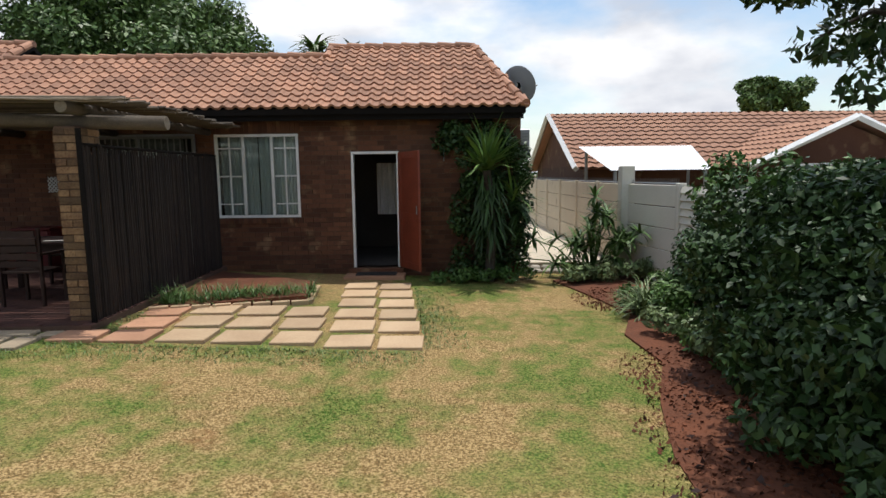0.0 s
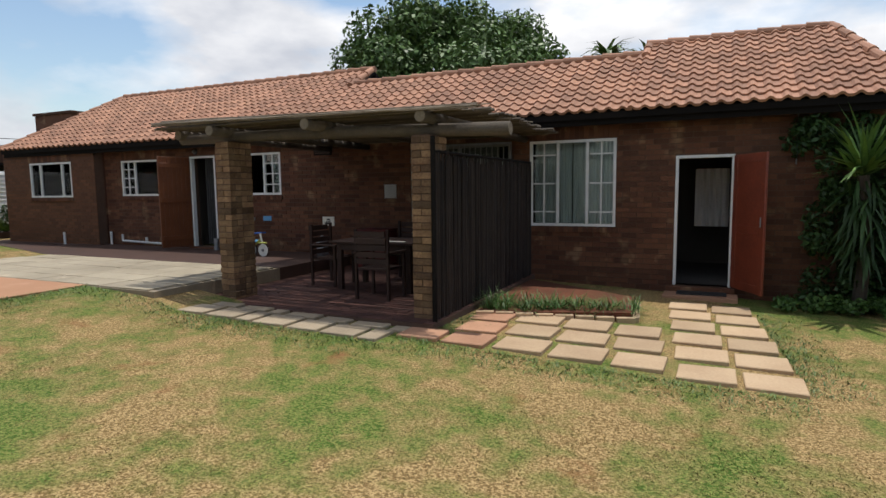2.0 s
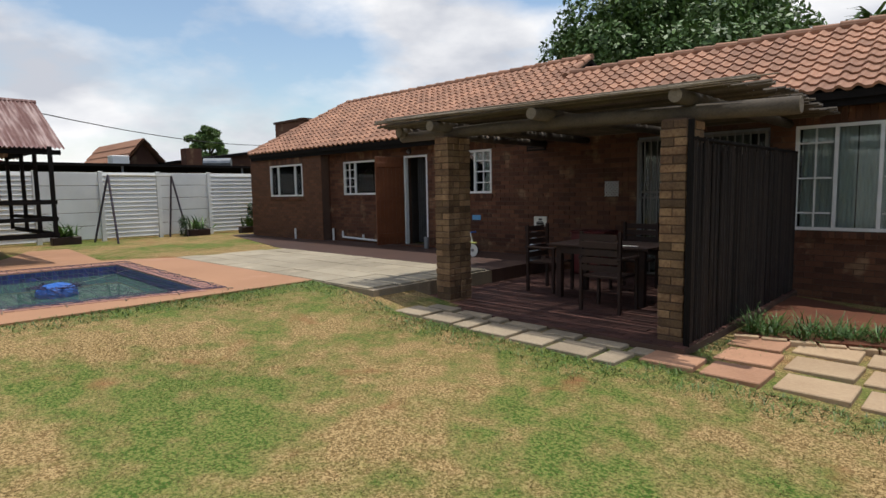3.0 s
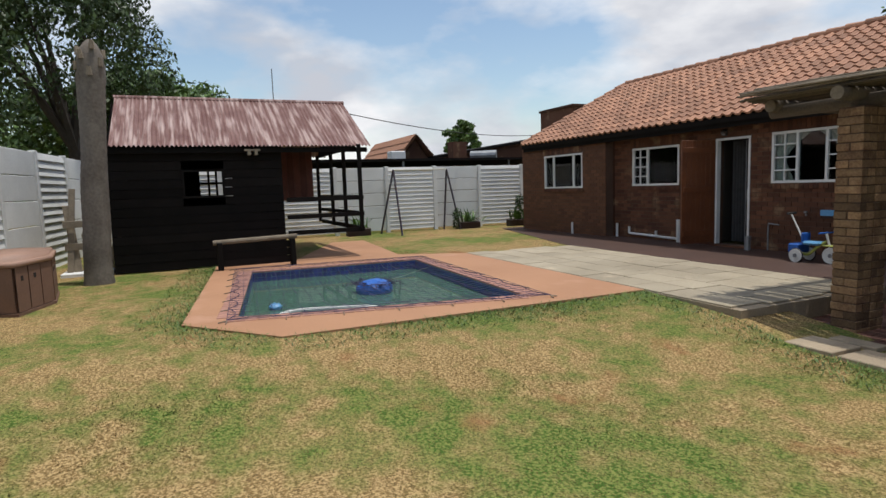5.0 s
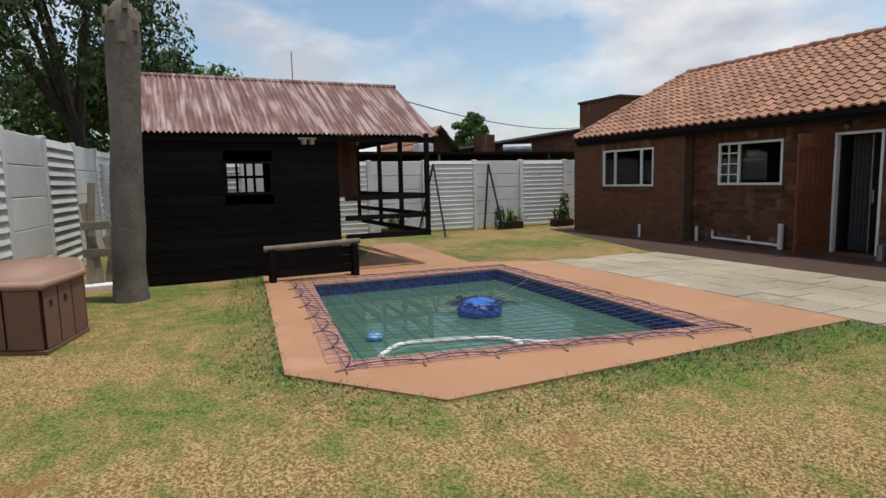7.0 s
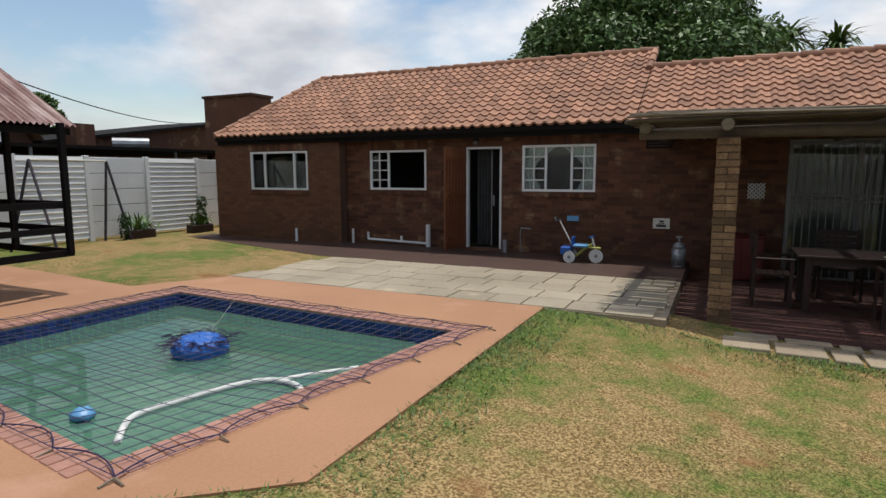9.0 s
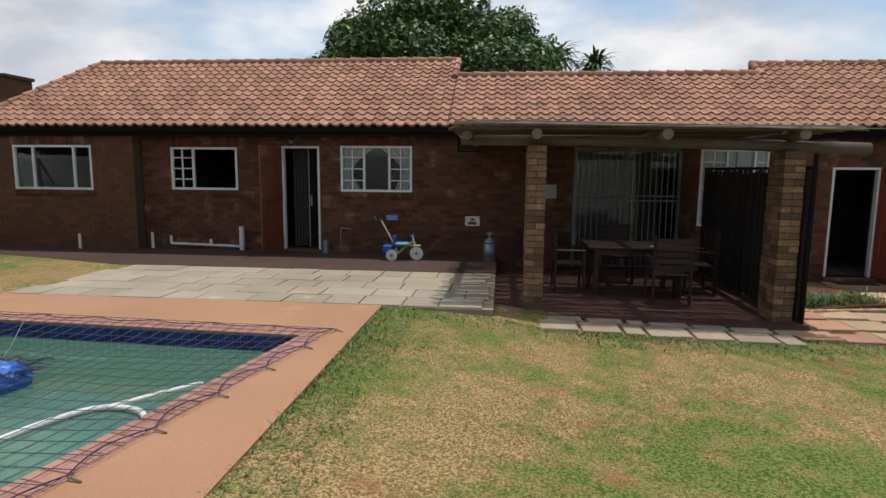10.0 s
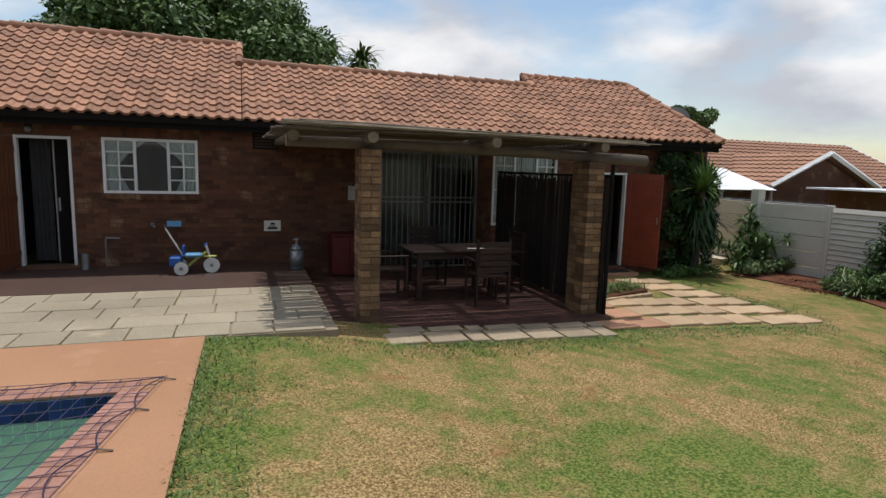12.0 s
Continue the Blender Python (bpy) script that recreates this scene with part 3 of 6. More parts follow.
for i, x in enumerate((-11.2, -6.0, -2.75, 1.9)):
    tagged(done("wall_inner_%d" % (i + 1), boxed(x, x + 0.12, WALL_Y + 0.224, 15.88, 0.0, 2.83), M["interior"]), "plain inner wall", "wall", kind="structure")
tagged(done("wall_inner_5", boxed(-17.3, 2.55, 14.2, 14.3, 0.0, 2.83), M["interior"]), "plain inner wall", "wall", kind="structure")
tagged(done("floor_house", boxed(-17.3, 2.55, WALL_Y + 0.02, 15.88, -0.3, 0.03), M["interior"]), "house floor, room gloom put into its colour", "floor", kind="structure")
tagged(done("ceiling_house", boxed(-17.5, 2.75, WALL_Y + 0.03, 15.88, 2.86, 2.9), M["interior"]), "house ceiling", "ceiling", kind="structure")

# ---- roof ----
SECT = [(-17.42, -7.32, 13.81, -16.40, -7.32), (-7.32, -0.9, 12.93, -7.32, -0.9), (-0.9, 2.83, 13.41, -0.9, 2.12)]


def roof_z(y):
    return EAVE[1] + SLOPE * (y - EAVE[0])


def tile_mesh():
    """One concrete tile: a wave across, its lower edge raised with a lip."""
    w, ln = 0.21, 0.29
    prof = [0.0, 0.012, 0.034, 0.045, 0.034, 0.012, 0.0, 0.0]
    us = [0, 0.018, 0.042, 0.07, 0.098, 0.122, 0.145, 0.212]
    v, f = [], []
    for u, hh in zip(us, prof):
        v += [(u, 0, hh + 0.038), (u, ln, hh + 0.004), (u, 0.004, hh - 0.004)]
    for i in range(len(us) - 1):
        a, b = 3 * i, 3 * i + 3
        f += [(a, b, b + 1, a + 1), (a + 2, b + 2, b, a)]
    return v, f


TV, TF = tile_mesh()
tile_data = mesh_of("roof_tile", TV, TF, M["tile_piece"])
ANG = math.atan(SLOPE)
roof_things = []
left_parts = 0
for si, (x0, x1, ry, h0, h1) in enumerate(SECT):
    rz = roof_z(ry)
    th = thing(("roof_main", "roof_middle", "roof_end")[si], "orange-red wavy concrete tile roof, weathered", "roof", kind="structure")
    roof_things.append(th)
    by = 2 * ry - EAVE[0]
    bm = bmesh.new()
    fl = [bm.verts.new(p) for p in ((x0, EAVE[0], EAVE[1] - 0.01), (x1, EAVE[0], EAVE[1] - 0.01), (h1, ry, rz - 0.01), (h0, ry, rz - 0.01), (x0, by, EAVE[1] - 0.01), (x1, by, EAVE[1] - 0.01))]
    bm.faces.new((fl[0], fl[1], fl[2], fl[3]))
    bm.faces.new((fl[5], fl[4], fl[3], fl[2]))
    bm.faces.new((fl[0], fl[3], fl[4]))
    bm.faces.new((fl[1], fl[5], fl[2]))
    r = bmesh.ops.extrude_face_region(bm, geom=bm.faces[:])
    bmesh.ops.translate(bm, vec=(0, 0, -0.10), verts=[e for e in r["geom"] if isinstance(e, bmesh.types.BMVert)])
    bmesh.ops.recalc_face_normals(bm, faces=bm.faces[:])
    part("roof_deck", bm, M["wood_dark"], th)
    slope_len = (ry - EAVE[0]) / math.cos(ANG)
    rows = int(slope_len / 0.25) + 1
    allv, allf = [], []
    for j in range(rows):
        s = -0.03 + j * 0.25
        if s > slope_len - 0.1:
            break
        yb, zb = EAVE[0] + s * math.cos(ANG), EAVE[1] + s * math.sin(ANG)
        f = min(1, max(0, s / slope_len))
        lo, hi = x0 + (h0 - x0) * f, x1 + (h1 - x1) * f
        n = int((x1 - x0) / 0.21) + 1
        for i in range(n):
            x = x0 + i * 0.21
            if x < lo - 0.09 or x + 0.21 > hi + 0.12:
                continue
            m = Matrix.Translation((x, yb + rng.uniform(-0.004, 0.004), zb + rng.uniform(0, 0.004))) @ Matrix.Rotation(ANG, 4, "X")
            if si == 2 or (si == 1 and left_parts < 290):
                left_parts += si == 1
                ob = new("roof_tile", tile_data)
                ob.parent = th
                ob.matrix_basis = m
            else:
                o = len(allv)
                allv += [m @ Vector(p) for p in TV]
                allf += [tuple(k + o for k in q) for q in TF]
    if allv:
        ob = new("roof_tiles", mesh_of("roof_tiles", allv, allf, M["tile"]))
        ob.parent = th
        tagged(ob, kind="stuff")
    # ridge and hip caps
    lines = [((h0, ry, rz), (h1, ry, rz))]
    if si == 0:
        lines.append(((x0, EAVE[0], EAVE[1]), (h0, ry, rz)))
        lines.append(((h1 - 0.05, EAVE[0] + 2.1, roof_z(EAVE[0] + 2.1)), (h1 - 0.05, ry, rz)))
    if si == 2:
        lines.append(((x1, EAVE[0], EAVE[1]), (h1, ry, rz)))
        lines.append(((h0 + 0.05, EAVE[0] + 2.1, roof_z(EAVE[0] + 2.1)), (h0 + 0.05, ry, rz)))
    for a, b in lines:
        a, b = Vector(a), Vector(b)
        n = max(1, round((b - a).length / 0.38))
        for k in range(n):
            p, q = a.lerp(b, k / n), a.lerp(b, (k + 1.06) / n)
            bm = bmesh.new()
            tube(bm, [p + Vector((0, 0, 0.035)), q + Vector((0, 0, 0.02))], 0.085, 10, 0.07)
            part("ridge_tile", bm, M["tile_piece"], th)
# added dark board stands for the eave's shadow under the tiles
fascia = done("trim_fascia", boxed(-17.4, 2.8, EAVE[0] + 0.05, EAVE[0] + 0.075, EAVE[1] - 0.2, EAVE[1] - 0.03), M["wood_dark"])
tagged(fascia, "dark board added under the eave for its shadow", "fascia", kind="structure")
soffit = done("ceiling_eave", boxed(-17.4, 2.8, EAVE[0] + 0.08, WALL_Y + 0.2, EAVE[1] - 0.03, EAVE[1] - 0.01), M["wood_dark"])
tagged(soffit, "dark underside of the eave", "soffit", kind="structure")


# ---- windows and doors ----
def window(name, x0, x1, z0, z1, y, mullions, bars, label, curtain=None):
    w = thing(name, label, "window", kind="structure")
    f = 0.045
    bm = bmesh.new()
    for a in ((x0, x1, z0, z0 + f), (x0, x1, z1 - f, z1), (x0, x0 + f, z0 + f, z1 - f), (x1 - f, x1, z0 + f, z1 - f)):
        box(bm, a[0], a[1], y - 0.012, y + 0.05, a[2], a[3])
    part("window_frame", bm, M["white"], w)
    xs = [x0] + mullions + [x1]
    for m in mullions:
        part("mullion", boxed(m - 0.022, m + 0.022, y - 0.008, y + 0.045, z0 + f, z1 - f), M["white"], w)
    for x, zz in bars["v"]:
        part("glazing_bar", boxed(x - 0.011, x + 0.011, y, y + 0.03, z0 + f, z1 - f), M["white"], w)
    for a, b, z in bars["h"]:
        part("glazing_bar", boxed(a, b, y + 0.002, y + 0.028, z - 0.011, z + 0.011), M["white"], w)
    for a, b in zip(xs, xs[1:]):
        g = part("pane", boxed(a + 0.02, b - 0.02, y + 0.032, y + 0.036, z0 + f, z1 - f), M["glass"], w)
        g.visible_shadow = False
    sill = part("window_sill", boxed(x0 - 0.04, x1 + 0.04, y - 0.032, y - 0.0125, z0 - 0.10, z0 - 0.018), M["mortar"], w)
    n = round((x1 - x0 + 0.08) / 0.083)
    step = (x1 - x0 + 0.08) / n
    rowlock = soldier = None
    for k in range(n):
        xa = x0 - 0.04 + step * k
        if rowlock is None:
            o = part("brick", boxed(0.004, step - 0.005, -0.045, -0.0335, -0.10, -0.012, 0.003), M["brick_piece"], sill)
            o2 = part("brick", boxed(0.004, step - 0.005, -0.022, -0.0125, 0.012, 0.215, 0.003), M["brick_piece"], w)
            rowlock, soldier = o.data, o2.data
        else:
            o, o2 = new("brick", rowlock), new("brick", soldier)
            o.parent, o2.parent = sill, w
        o.location, o2.location = (xa, y, z0), (xa, y, z1)
    if curtain:
        for a, b in curtain:
            n = 40
            bm = bmesh.new()
            top, mid, low = [], [], []
            for k in range(n + 1):
                x = a + (b - a) * k / n
                yo = y + 0.16 + 0.025 * math.sin(k * 1.9)
                top.append(bm.verts.new((x, yo, z1 - 0.02)))
                low.append(bm.verts.new((x, yo + 0.01, z0 + 0.02)))
            for k in range(n):
                bm.faces.new((low[k], low[k + 1], top[k + 1], top[k]))
            c = done("curtain", bm, M["curtain"], None, "", True)
            tagged(c, "white net curtain hanging behind the window", "curtain")
    return w


def tied_curtain(x0, x1, z0, z1, y, side):
    """A curtain gathered to one side at two fifths of its height."""
    bm = bmesh.new()
    rows = []
    for t in np.linspace(0, 1, 14):
        wdt = (1 - 0.72 * math.sin(min(1, t / 0.6) * math.pi / 2)) if t < 0.6 else 0.28 + 0.25 * (t - 0.6) / 0.4
        r = []
        for k in range(17):
            u = k / 16 * wdt
            x = x0 + (x1 - x0) * u if side < 0 else x1 - (x1 - x0) * u
            r.append(bm.verts.new((x, y + 0.02 * math.sin(k * 1.7), z1 + (z0 - z1) * t)))
        rows.append(r)
    for a, b in zip(rows, rows[1:]):
        for k in range(16):
            bm.faces.new((a[k], a[k + 1], b[k + 1], b[k]))
    return tagged(done("curtain", bm, M["curtain"], None, "", True), "white curtain tied back behind the kitchen window", "curtain")


window("window_1", -16.39, -14.65, 1.5, 2.41, BUMP_Y, [-15.95, -15.05], {"v": [], "h": []}, "white steel window with dark panes")
window("window_2", -13.10, -11.67, 1.52, 2.39, WALL_Y, [-12.62], {"v": [(-12.86, 0)], "h": [(-13.06, -12.64, 1.52 + 0.87 * k / 4) for k in (1, 2, 3)]}, "white steel window with one barred casement")
bh = [(a, b, 1.52 + 0.91 * k / 4) for k in (1, 2, 3) for a, b in ((-9.47, -9.05), (-8.50, -8.10))]
window("window_3", -9.51, -8.06, 1.52, 2.43, WALL_Y, [-9.03, -8.52], {"v": [(-9.27, 0), (-8.29, 0)], "h": bh}, "white steel kitchen window with tied curtains")
tied_curtain(-9.48, -8.82, 1.54, 2.41, WALL_Y + 0.08, -1)
tied_curtain(-8.75, -8.09, 1.54, 2.41, WALL_Y + 0.08, 1)
bh = [(a, b, 0.945 + 1.455 * k / 6) for k in (1, 3, 5) for a, b in ((-2.51, -2.10), (-1.52, -1.13))]
window("window_4", -2.55, -1.09, 0.945, 2.40, WALL_Y, [-2.06, -1.56], {"v": [(-2.3, 0), (-1.33, 0)], "h": bh}, "tall white steel window with closed net curtains", [(-2.5, -1.85), (-1.83, -1.12)])


def door_frame(name, x0, x1, z0, z1, label):
    d = thing(name, label, "door frame", kind="structure")
    for a in ((x0, x0 + 0.045, z0, z1), (x1 - 0.045, x1, z0, z1), (x0 + 0.045, x1 - 0.045, z1 - 0.045, z1)):
        part("door_frame", boxed(a[0], a[1], WALL_Y - 0.014, WALL_Y + 0.09, a[2], a[3], 0.004), M["white"], d)
    part("threshold", boxed(x0 - 0.05, x1 + 0.05, WALL_Y - 0.12, WALL_Y - 0.013, z0 - 0.12, z0 - 0.01, 0.008), M["brick_piece"], d)
    return d


def door_leaf(hinge, angle, width, z0, z1, mat, label, boards):
    """A leaf swung out of the wall: angle 0 lies along +x."""
    th = thing("door", label, "door")
    th.matrix_world = Matrix.Translation((hinge[0], hinge[1], z0)) @ Matrix.Rotation(radians(angle), 4, "Z")
    hgt = z1 - z0
    if boards:
        n = 7
        for k in range(n):
            part("board", boxed(width * k / n + 0.002, width * (k + 1) / n - 0.002, -0.02, 0.02, 0, hgt, 0.004), mat, th)
        for z in (0.15, hgt / 2, hgt - 0.25):
            part("ledge", boxed(0.03, width - 0.03, 0.021, 0.045, z, z + 0.11, 0.004), mat, th)
    else:
        part("panel", boxed(0.09, width - 0.09, -0.012, 0.012, 0.1, hgt - 0.1), mat, th)
        for a in ((0, 0.1, 0, hgt), (width - 0.1, width, 0, hgt)):
            part("stile", boxed(a[0], a[1], -0.02, 0.02, a[2], a[3], 0.004), mat, th)
        for z in (0, hgt * 0.42, hgt - 0.12):
            part("rail", boxed(0.101, width - 0.101, -0.019, 0.019, z, z + 0.12, 0.004), mat, th)
    hd = part("handle", bar((width - 0.06, -0.03, hgt * 0.48), (width - 0.06, -0.03, hgt * 0.48 + 0.14), 0.01), M["metal"], th)
    return th


door_frame("door_1", -10.73, -9.945, 0.33, 2.42, "white steel frame of the kitchen doorway")
door_frame("door_2", -0.18, 0.66, 0.03, 2.08, "white steel frame of the end doorway")
door_leaf((-10.74, 11.06), -100, 0.76, 0.35, 2.40, M["door_orange"], "orange varnished stable door standing open", True)
door_leaf((0.66, 11.06), -62, 0.80, 0.05, 2.06, M["door_red"], "red-brown panelled wooden door standing open", False)
# drape is near-black: the doorway's dimness is put into its colour
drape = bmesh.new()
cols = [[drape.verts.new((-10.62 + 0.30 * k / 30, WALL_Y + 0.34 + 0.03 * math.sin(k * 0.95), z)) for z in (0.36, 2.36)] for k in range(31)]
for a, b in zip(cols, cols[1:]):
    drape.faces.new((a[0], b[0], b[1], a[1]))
tagged(done("curtain", drape, M["ink"], None, "", True), "grey drape inside the kitchen doorway, blackened for the dim room", "curtain")
inner = thing("door", "dark inner door ajar with a pale edge and steel handle", "door")
part("leaf", boxed(-10.26, -10.00, WALL_Y + 0.30, WALL_Y + 0.34, 0.34, 2.37), M["wood_dark"], inner)
part("edge", boxed(-10.285, -10.262, WALL_Y + 0.295, WALL_Y + 0.34, 0.34, 2.37), M["metal"], inner)
part("handle", boxed(-10.24, -10.205, WALL_Y + 0.275, WALL_Y + 0.298, 1.20, 1.42, 0.004), M["metal"], inner)
lace = bmesh.new()
cols = [[lace.verts.new((0.05 + 0.58 * k / 30, 13.2 + 0.03 * math.sin(k * 1.1), z)) for z in (0.84, 1.92)] for k in range(31)]
for a, b in zip(cols, cols[1:]):
    lace.faces.new((a[0], b[0], b[1], a[1]))
tagged(done("curtain", lace, M["curtain"], None, "", True), "white lace curtain hanging inside the end room", "curtain")
# sliding glass door with its security gate
sd = thing("door_3", "glass sliding door behind a white barred gate", "door", kind="structure")
for a in ((-4.90, -4.85, 0.09, 2.42), (-2.93, -2.88, 0.09, 2.42), (-4.849, -2.931, 2.37, 2.42), (-3.93, -3.88, 0.1, 2.369)):
    part("door_frame", boxed(a[0], a[1], WALL_Y + 0.05, WALL_Y + 0.1, a[2], a[3]), M["metal"], sd)
for a, b in ((-4.84, -3.94), (-3.87, -2.94)):
    part("pane", boxed(a, b, WALL_Y + 0.07, WALL_Y + 0.075, 0.1, 2.36), M["glass"], sd).visible_shadow = False
# gate and curtain have the patio's shade mixed into their white
gate = thing("security_gate", "white steel bar security gate across the patio door, paint greyed for shade", "gate")
for a in ((-4.88, -2.90, 2.34, 2.38), (-4.88, -2.90, 0.12, 0.16), (-4.88, -2.90, 1.40, 1.43), (-4.88, -2.90, 1.49, 1.52)):
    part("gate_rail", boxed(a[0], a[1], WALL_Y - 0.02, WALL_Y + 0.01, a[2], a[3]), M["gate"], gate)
for k in range(19):
    x = -4.86 + k * 0.108
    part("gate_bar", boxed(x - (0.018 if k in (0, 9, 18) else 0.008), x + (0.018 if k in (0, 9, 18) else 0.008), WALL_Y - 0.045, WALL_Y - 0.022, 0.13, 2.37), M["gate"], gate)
tagged(done("curtain", boxed(-4.83, -3.2, WALL_Y + 0.25, WALL_Y + 0.27, 0.15, 2.38), M["gate"]), "pale curtain behind the patio door, greyed for shade", "curtain")

# ---- pergola ----
PIL = [(-5.955, 7.26, 0.04), (-2.81, 7.17, -0.03)]
COURSES = ([(0, 0.12, 0, 0.215), (0.13, 0.25, 0, 0.215), (0, 0.12, 0.225, 0.44), (0.13, 0.25, 0.225, 0.44)],
           [(0, 0.25, 0, 0.102), (0, 0.25, 0.112, 0.215), (0, 0.25, 0.225, 0.328), (0, 0.25, 0.338, 0.44)])
for px, py, pz in PIL:
    pil = thing("pillar", "slim tan face brick pillar of the pergola", "pillar", "pergola pillars")
    pil.location = (px, py, pz)
    part("core", boxed(0.010, 0.240, 0.010, 0.430, -0.1, 2.26), M["mortar"], pil)
    data = {}
    z = 0.0
    k = 0
    while z < 2.22:
        for a in COURSES[k % 2]:
            if a not in data:
                ob = part("brick", boxed(*a, 0, 0.073, 0.004), M["brick_yellow"], pil)
                data[a] = ob.data
            else:
                ob = new("brick", data[a])
                ob.parent = pil
            ob.location = (rng.uniform(-0.005, 0.005), rng.uniform(-0.005, 0.005), z)
        z += 0.0835
        k += 1

perg = thing("pergola", "rustic log pergola with a roof of thin sticks", "pergola")
lb = bmesh.new()
tube(lb, [(-6.82, 7.50, 2.37), (-5.2, 7.48, 2.365), (-3.4, 7.46, 2.33), (-1.70, 7.44, 2.27)], 0.07, 12, 0.08)
# beam and cross logs take the log colour with shade mixed in
beam = part("main_beam", lb, M["log_dark"], perg, "", True)
for p, q in (((-6.823, 7.50, 2.37), (-6.829, 7.50, 2.37)), ((-1.697, 7.44, 2.27), (-1.691, 7.44, 2.27))):
    part("cut_end", bar(p, q, 0.072, 14), M["log"], beam, "pale sawn log end")
for x in (-5.85, -4.25, -2.64, -6.75):
    lb = bmesh.new()
    tube(lb, [(x, 7.08 if x > -6.5 else 7.35, 2.43), (x + 0.02, 9.0, 2.44), (x, WALL_Y - 0.02, 2.44)], 0.072, 12, 0.06)
    lg = part("cross_log", lb, M["log_dark"], perg, "", True)
    y0 = 7.08 if x > -6.5 else 7.35
    part("cut_end", bar((x, y0 - 0.002, 2.43), (x, y0 - 0.008, 2.43), 0.066, 14), M["log"], lg, "pale sawn log end")
sticks = bmesh.new()
y = 7.1
r2 = random.Random(8)
while y < 10.9:
    x0, x1 = -6.9 + r2.uniform(-0.12, 0.2), -2.05 + r2.uniform(-0.25, 0.12)
    z = 2.50 + r2.uniform(0, 0.02)
    tube(sticks, [(x0, y + r2.uniform(-0.05, 0.05), z), ((x0 + x1) / 2, y + r2.uniform(-0.03, 0.03), z + r2.uniform(-0.01, 0.02)), (x1, y + r2.uniform(-0.05, 0.05), z)], r2.uniform(0.014, 0.021), 5)
    y += r2.uniform(0.022, 0.033)
# dark stick colour stands for the unlit underside of this roof
ob = part("stick_roof", sticks, M["lath_underside"], perg, "thin sticks laid side by side, underside shade in their colour")
tagged(ob, kind="stuff")
for k in range(16):
    y, z = 7.0 + 0.014 * k, 2.505 + 0.010 * (k % 5)
    xa, xb = -6.95 + 0.45 * r2.random(), -1.75 - 0.9 * r2.random()
    wob = [r2.uniform(-0.025, 0.025) for _ in range(6)]
    pts = [(xa + (xb - xa) * f, y + w, z + 0.05 - 0.07 * f + 0.5 * w) for f, w in zip((0, 0.2, 0.4, 0.6, 0.8, 1), wob)]
    part("front_stick", tube(bmesh.new(), pts, r2.uniform(0.007, 0.013), 6, 0.006), M["log"], perg, "", True)

# stick screen
scr = thing("stick_screen", "dark upright stick screen hung beside the patio", "screen")
sb = bmesh.new()
y = 7.12
while y < 10.95:
    x = -2.50 + r2.uniform(-0.012, 0.012)
    tube(sb, [(x, y, 0.06 + r2.uniform(0, 0.06)), (x + r2.uniform(-0.01, 0.01), y + r2.uniform(-0.015, 0.015), 1.98 + r2.uniform(-0.06, 0.08))], r2.uniform(0.009, 0.015), 5)
    y += r2.uniform(0.015, 0.020)
tagged(part("stick_mat", sb, M["lath"], scr), kind="stuff")
part("top_rail", bar((-2.50, 7.12, 2.03), (-2.50, 10.95, 2.03), 0.02), M["wood_dark"], scr)
part("end_post", bar((-2.49, 7.09, 0.0), (-2.49, 7.09, 2.2), 0.03), M["wood_dark"], scr)


# ---- boundary fences ----
def fence(name, p0, step, n, z_base, z_top, mat, label, kinds, plinth=0.0):
    """Precast fence: posts and, between them, ribbed or plain panels stacked."""
    f = thing(name, label, "fence", kind="structure")
    p0, step = Vector(p0), Vector(step)
    ang = math.atan2(step.y, step.x)
    ln = step.length
    pd = rd = fd = None
    for k in range(n + 1):
        m = Matrix.Translation((*(p0 + step * k), 0)) @ Matrix.Rotation(ang, 4, "Z")
        if pd is None:
            ob = part("post", boxed(-0.06, 0.06, -0.06, 0.06, z_base - 0.2, z_top + 0.03, 0.01), mat, f)
            pd = ob.data
        else:
            ob = new("post", pd)
            ob.parent = f
        ob.matrix_basis = m
        if k == n:
            break
        kind = kinds[k % len(kinds)]
        hgt = (z_top - z_base) / 5
        for j in range(5):
            z0 = z_base + j * hgt
            mm = m @ Matrix.Translation((0, 0, z0))
            if kind == "r":
                if rd is None:
                    bm = boxed(0.061, ln - 0.061, -0.012, 0.012, 0, hgt)
                    for q in range(3):
                        zz = hgt * q / 3
                        for sgn in (-1, 1):
                            vs = [bm.verts.new((x, sgn * yv, zv)) for x in (0.062, ln - 0.062) for yv, zv in ((0.0121, zz + 0.008), (0.045, zz + 0.02), (0.0121, zz + hgt / 3 - 0.004))]
                            bm.faces.new((vs[0], vs[3], vs[4], vs[1]))
                            bm.faces.new((vs[1], vs[4], vs[5], vs[2]))
                    ob = part("ribbed_panel", bm, mat, f)
                    rd = ob.data
                else:
                    ob = new("ribbed_panel", rd)
                    ob.parent = f
            else:
                if fd is None:
                    ob = part("plain_panel", boxed(0.061, ln - 0.061, -0.022, 0.022, 0.006, hgt - 0.006, 0.008), mat, f)
                    fd = ob.data
                else:
                    ob = new("plain_panel", fd)
                    ob.parent = f
            ob.matrix_basis = mm
    return f


fence("wall_fence_west", (-19.55, -1.0), (0, 1.62), 10, 0.35, 2.30, M["fence_white"], "whitewashed precast concrete fence with ribbed and plain bays", "prprprprpr")
fence("wall_fence_south", (-12.2 + 1.74 * 5, -1.68 - 0.205 * 5), (-1.74, 0.205), 10, 0.25, 2.58, M["fence_white"], "whitewashed precast concrete fence with ribbed and plain bays", "prprprprpr")
